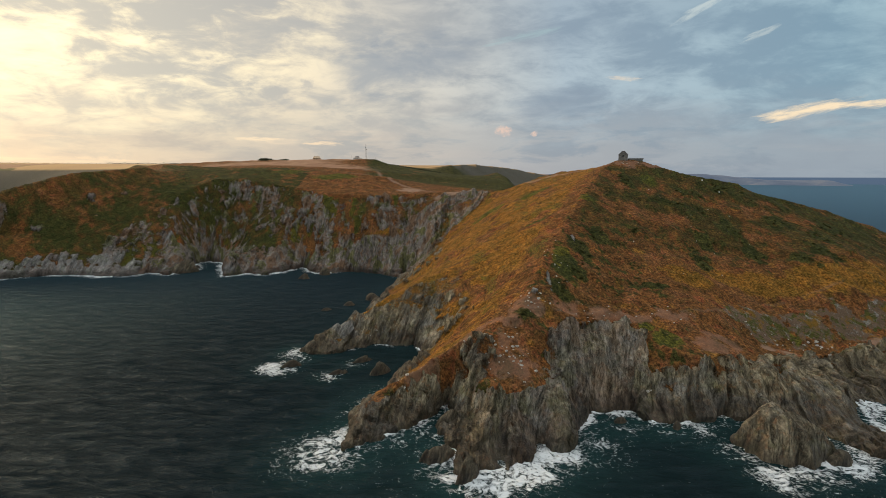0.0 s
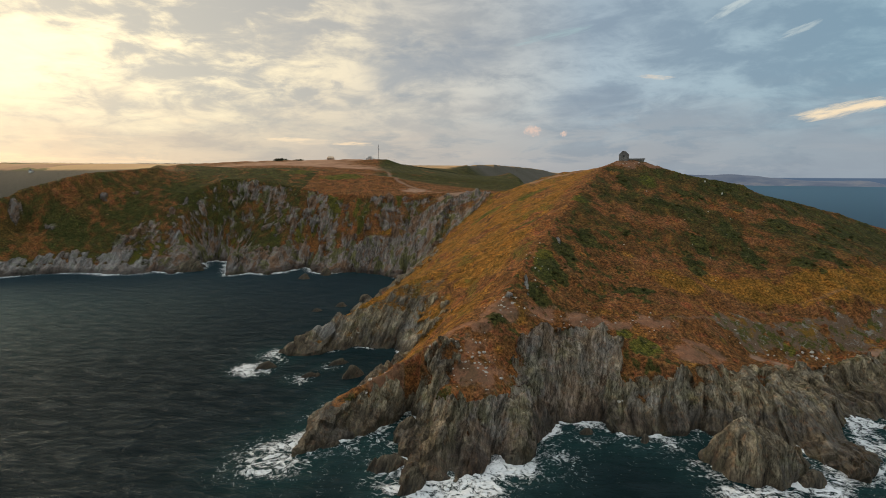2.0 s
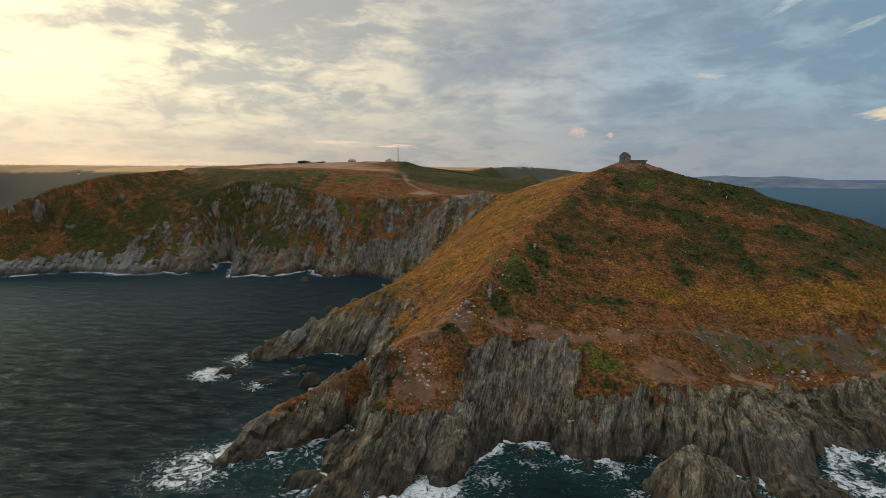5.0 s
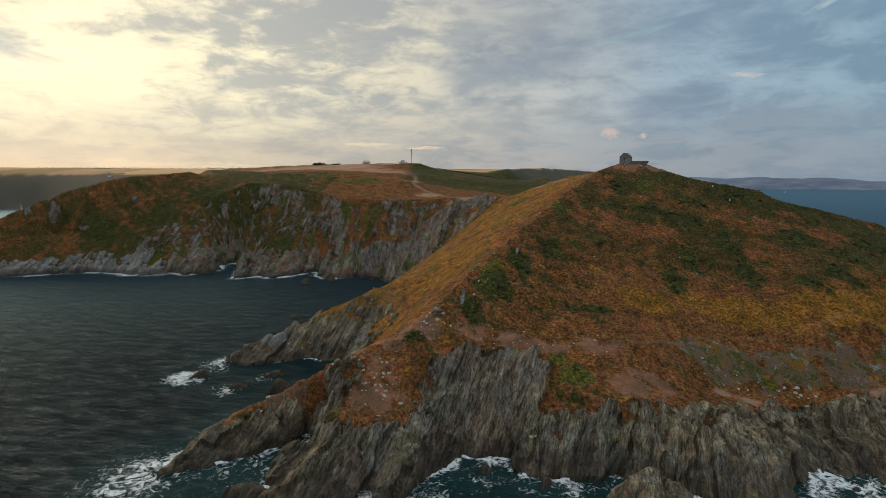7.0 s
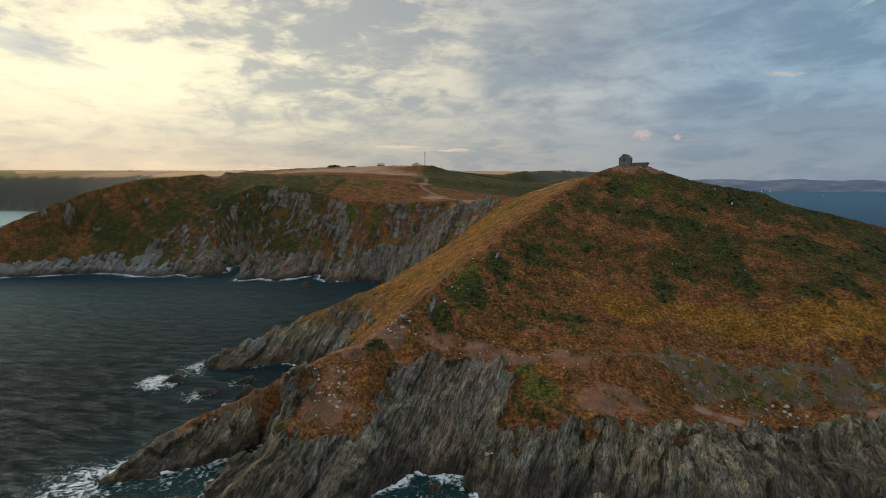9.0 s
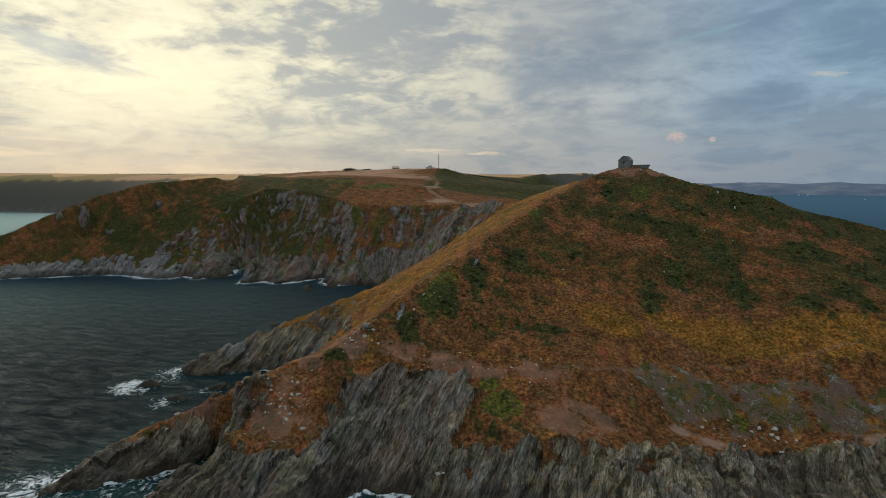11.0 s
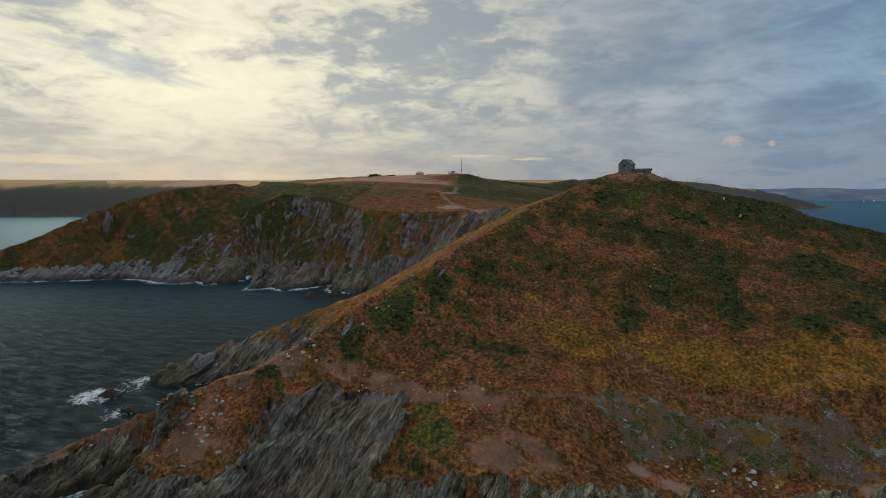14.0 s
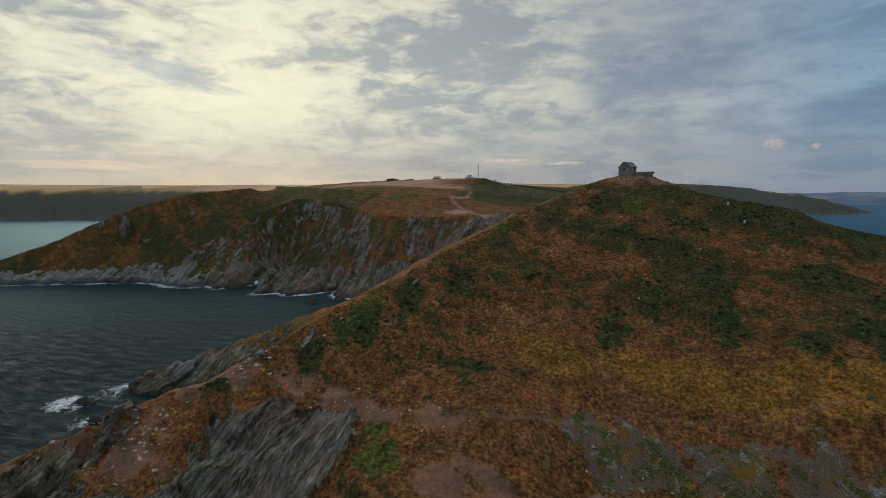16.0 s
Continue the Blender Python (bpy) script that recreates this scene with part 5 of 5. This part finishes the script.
LEAVES = leaf_material()
HEDGE = plain("hedge_leaves", (0.020, 0.026, 0.010), (0.070, 0.075, 0.028), 0.6, 0.9)

x, y, z, r = places(95000, -60, 185, 260, 400, lambda x, y: open_ground(x, y) * (1 - cover(x, y, 1)) * (1 - 0.8 * cover(x, y, 3)), 1)
sprigs("bracken", x, y, z, r.uniform(0.35, 0.6, len(x)), 5, (0.04, 0.18), LEAVES, "rust-brown dying bracken over the hillside", "bracken", 2)
x, y, z, r = places(110000, -60, 185, 260, 430, lambda x, y: open_ground(x, y) * (1 - cover(x, y, 1)) * (0.08 + 0.92 * cover(x, y, 3)), 3)
sprigs("grass", x, y, z, r.uniform(0.3, 0.5, len(x)), 5, (0.06, 0.22), LEAVES, "dry golden grass tussocks on the slope", "grass", 4)
x, y, z, r = places(60000, -60, 185, 270, 430, lambda x, y: open_ground(x, y) * cover(x, y, 1), 5)
sprigs("gorse", x, y, z, r.uniform(0.3, 0.7, len(x)), 7, (0.05, 0.2), LEAVES, "dark green gorse and heather scrub", "gorse", 6)


x, y, z, r = places(75000, -480, 380, 60, 700, lambda x, y: (1 - cover(x, y, 0)) ** 2 * (1 - cover(x, y, 5)) * (1 - 0.8 * cover(x, y, 4)) * (ground_at(x, y) > 6) * (ground_at(x, y, "slope") < 1.3), 7)
sprigs("scrub", x, y, z, r.uniform(0.4, 1.0, len(x)), 5, (0.04, 0.18), LEAVES, "rough heath and scrub over the mainland slopes", "scrub", 8)


def bush_meshes():
    """Rounded gorse bushes of many small leaf sprays, in a lumpy dome."""
    out = []
    for k in range(5):
        r = np.random.default_rng(70 + k)
        n = 900
        d = r.normal(size=(n, 3))
        d[:, 2] = np.abs(d[:, 2])
        d /= np.linalg.norm(d, axis=1)[:, None]
        lump = 0.8 + 0.7 * grain(d[:, 0] * 2.3 + 9 * k, d[:, 1] * 2.3, d[:, 2] * 2.3)
        p = d * (lump * r.uniform(0.6, 1.05, n))[:, None] * np.array([1.0, 1.0, 0.75])
        u, v = r.normal(size=(2, n, 3))
        u /= np.linalg.norm(u, axis=1)[:, None]
        v /= np.linalg.norm(v, axis=1)[:, None]
        s = r.uniform(0.05, 0.12, n)[:, None]
        out.append(np.stack([p - u * s, p + u * s, p + (v + d) * s], 1).reshape(-1, 3))
    return out


def plant_bushes():
    m, t, b = material("gorse_leaf", 0.9)
    g = node(t, "ShaderNodeNewGeometry").outputs["Random Per Island"]
    tone = node(t, "ShaderNodeObjectInfo").outputs["Random"]
    c = ramp(t, g, (0.0, (0.040, 0.045, 0.013)), (0.5, (0.085, 0.090, 0.026)), (1.0, (0.160, 0.148, 0.048)))
    t.links.new(mix(t, math_node(t, "MULTIPLY", tone, 0.35), c, (0.070, 0.048, 0.016)), b.inputs["Base Color"])
    b.inputs["Specular IOR Level"].default_value = 0.1
    shapes = []
    for tri in bush_meshes():
        ob = link_mesh("gorse_bush", tri, np.arange(len(tri)).reshape(-1, 3), m, smooth_faces=False)
        shapes.append(ob.data)
        bpy.data.objects.remove(ob)
    rnd = random.Random(33)
    for cx, cy, wide, deep in GORSE:
        for _ in range(int(4 + wide * deep * 0.13)):
            x, y = rnd.gauss(cx, wide * 0.42), rnd.gauss(cy, deep * 0.42)
            if float(ground_at(x, y, 0)) > 0.4:
                continue
            s = rnd.uniform(0.45, 1.15)
            ob = new("gorse_bush", rnd.choice(shapes))
            ob.matrix_world = Matrix.LocRotScale((x, y, float(ground_at(x, y)) - 0.12 * s), Euler((0, 0, rnd.uniform(0, 6.3))), (s * rnd.uniform(0.9, 1.4), s * rnd.uniform(0.9, 1.4), s * rnd.uniform(0.6, 0.9)))
            tagged(ob, "rounded dark green gorse bush on the hillside", "bush", "gorse bushes on the hillside")


plant_bushes()


def hedge(line, wide, high, count, seed, label):
    r = np.random.default_rng(seed)
    pts = np.array(line, float)
    seg = np.hypot(*np.diff(pts, axis=0).T)
    d = r.uniform(0, seg.sum(), count)
    s = np.r_[0, np.cumsum(seg)]
    x, y = np.interp(d, s, pts[:, 0]) + r.normal(0, wide / 2, count), np.interp(d, s, pts[:, 1]) + r.normal(0, wide / 2, count)
    top = high * (0.6 + 0.4 * np.sin(d * 0.21) * np.sin(d * 0.057 + 1))
    z = ground_at(x, y) + r.uniform(0, 1, count) * top
    sprigs("hedge", x, y, z, r.uniform(0.8, 1.7, count), 6, (0.2, 0.9), HEDGE, label, "hedge", seed)


hedge([(-262, 800), (-246, 806), (-226, 812)], 3.5, 4.8, 1500, 31, "dark clipped hedge on the down beside the barn")
hedge([(-420, 860), (-330, 840), (-262, 800)], 2.0, 1.4, 900, 32, "low dark field hedge across the down")
hedge([(-180, 806), (-150, 800), (-118, 790)], 1.5, 1.3, 500, 33, "low dark hedge between barn and lookout")
hedge([(-95, 770), (-40, 790), (30, 840), (60, 900)], 2.0, 1.6, 900, 34, "low dark hedge along the down's edge")
hedge([(-900, 1500), (-700, 1460), (-480, 1500), (-250, 1480)], 4.0, 3.5, 1200, 35, "distant line of hedgerow trees")
hedge([(-1900, 1900), (-1500, 2000), (-1100, 2150)], 6.0, 4.5, 1200, 36, "distant line of hedgerow trees on the skyline")


# ---- boats ----
def build_boat(x, y, long, label, name="ferry", mat=None, turn=80):
    mat = mat or HULL
    ob = thing(name, pose(x, y, 0.0, 0, 0, turn), label, "boat", "vessels on the sound")
    w, h = long * 0.13, long * 0.10
    bm = bmesh.new()
    low = [bm.verts.new((px * long, py * w * 0.8, -0.6)) for px, py in ((-0.5, -1), (0.3, -1), (0.47, 0), (0.3, 1), (-0.5, 1))]
    top = [bm.verts.new((px * long, py * w, h)) for px, py in ((-0.5, -1), (0.32, -1), (0.53, 0), (0.32, 1), (-0.5, 1))]
    bm.faces.new(low[::-1]), bm.faces.new(top)
    for k in range(5):
        bm.faces.new((low[k - 1], low[k], top[k], top[k - 1]))
    part("hull", bm, mat, ob)
    cabin = part("superstructure", box(-0.3 * long, -w * 0.75, h, 0.16 * long, w * 0.75, h * 2.2, bevel=0.1), mat, ob)
    part("bridge", box(-0.05 * long, -w * 0.6, h * 2.2, 0.12 * long, w * 0.6, h * 3.0, bevel=0.1), mat, ob)
    part("windows", box(-0.25 * long, -w * 0.78, h * 1.5, 0.1 * long, w * 0.78, h * 1.8), DARK, cabin)
    part("mast", rod(bmesh.new(), (0, 0, h * 2.9), (0, 0, h * 4.5), 0.25, 0.15, 6), mat, ob)


def build_sailboat(x, y):
    ob = thing("sailing_boat", pose(x, y, 0, 0, 0, 65), "small white sailing boat with raised sails", "boat", "vessels on the sound")
    bm = bmesh.new()
    low = [bm.verts.new(p) for p in ((-5, -1.0, -0.4), (2.5, -1.0, -0.4), (4.8, 0, -0.3), (2.5, 1.0, -0.4), (-5, 1.0, -0.4))]
    top = [bm.verts.new(p) for p in ((-5.3, -3.0, 1.3), (2.8, -3.0, 1.4), (6.0, 0, 1.6), (2.8, 1.5, 1.4), (-5.3, 1.5, 1.3))]
    bm.faces.new(low[::-1]), bm.faces.new(top)
    for k in range(5):
        bm.faces.new((low[k - 1], low[k], top[k], top[k - 1]))
    part("hull", bm, HULL, ob)
    part("mast", rod(bmesh.new(), (0.8, 0, 1.3), (0.8, 0, 16), 0.12, 0.08, 6), GREY_METAL, ob)
    part("boom", rod(bmesh.new(), (0.8, 0, 2.6), (-4.6, 0, 2.6), 0.08, 0.08, 6), GREY_METAL, ob)
    part("mainsail", prism([(0.7, 2.8), (-4.5, 2.8), (-2.2, 8.0), (0.7, 15.5)], -0.04, 0.04), HULL, ob)
    part("jib", prism([(1.0, 2.0), (5.8, 1.8), (1.0, 13.5)], -0.04, 0.04), HULL, ob)


build_boat(1365.0, 4186.0, 30.0, "white ferry crossing the sound")
build_boat(1310.0, 4170.0, 22.0, "smaller white ferry crossing the sound")
build_boat(1640.0, 4420.0, 75.0, "grey naval ship lying far off", "ship", NAVY, 10)
build_sailboat(1317.0, 3224.0)


# ---- the far shore across the sound ----
def build_far_shore():
    m, t, b = material("shore_haze_glow", 1.0)
    o = node(t, "ShaderNodeTexCoord").outputs["Object"]
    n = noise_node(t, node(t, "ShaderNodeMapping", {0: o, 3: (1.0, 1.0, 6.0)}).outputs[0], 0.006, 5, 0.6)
    # haze painted in: the land itself glows in bluish tones
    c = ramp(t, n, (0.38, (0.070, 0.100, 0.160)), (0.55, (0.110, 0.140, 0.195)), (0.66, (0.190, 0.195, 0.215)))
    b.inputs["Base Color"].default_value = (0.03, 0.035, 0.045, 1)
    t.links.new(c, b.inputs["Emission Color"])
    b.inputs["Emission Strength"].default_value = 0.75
    ang = np.linspace(-36, 4, 220)
    rows = np.linspace(0, 1, 8)
    a, k = np.meshgrid(np.radians(ang), rows)
    crest = (80 + 20 * fractal(np.degrees(a) / 5.0, 0 * a, 3.0, 4)) * (0.45 + 0.55 * smooth(np.degrees(a), -30, -24)) * smooth(np.degrees(a), -36.2, -34.0)
    rad = 4550 + 240 * k
    co = np.stack([CX - rad * np.sin(a), CY + rad * np.cos(a), -2 + (crest + 2) * np.sin(k * np.pi / 2) ** 0.8], -1).reshape(-1, 3)
    i = np.arange(co.shape[0]).reshape(8, 220)
    quads = np.stack([i[:-1, :-1], i[1:, :-1], i[1:, 1:], i[:-1, 1:]], -1).reshape(-1, 4)
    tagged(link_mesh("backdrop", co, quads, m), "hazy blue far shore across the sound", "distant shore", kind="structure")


build_far_shore()
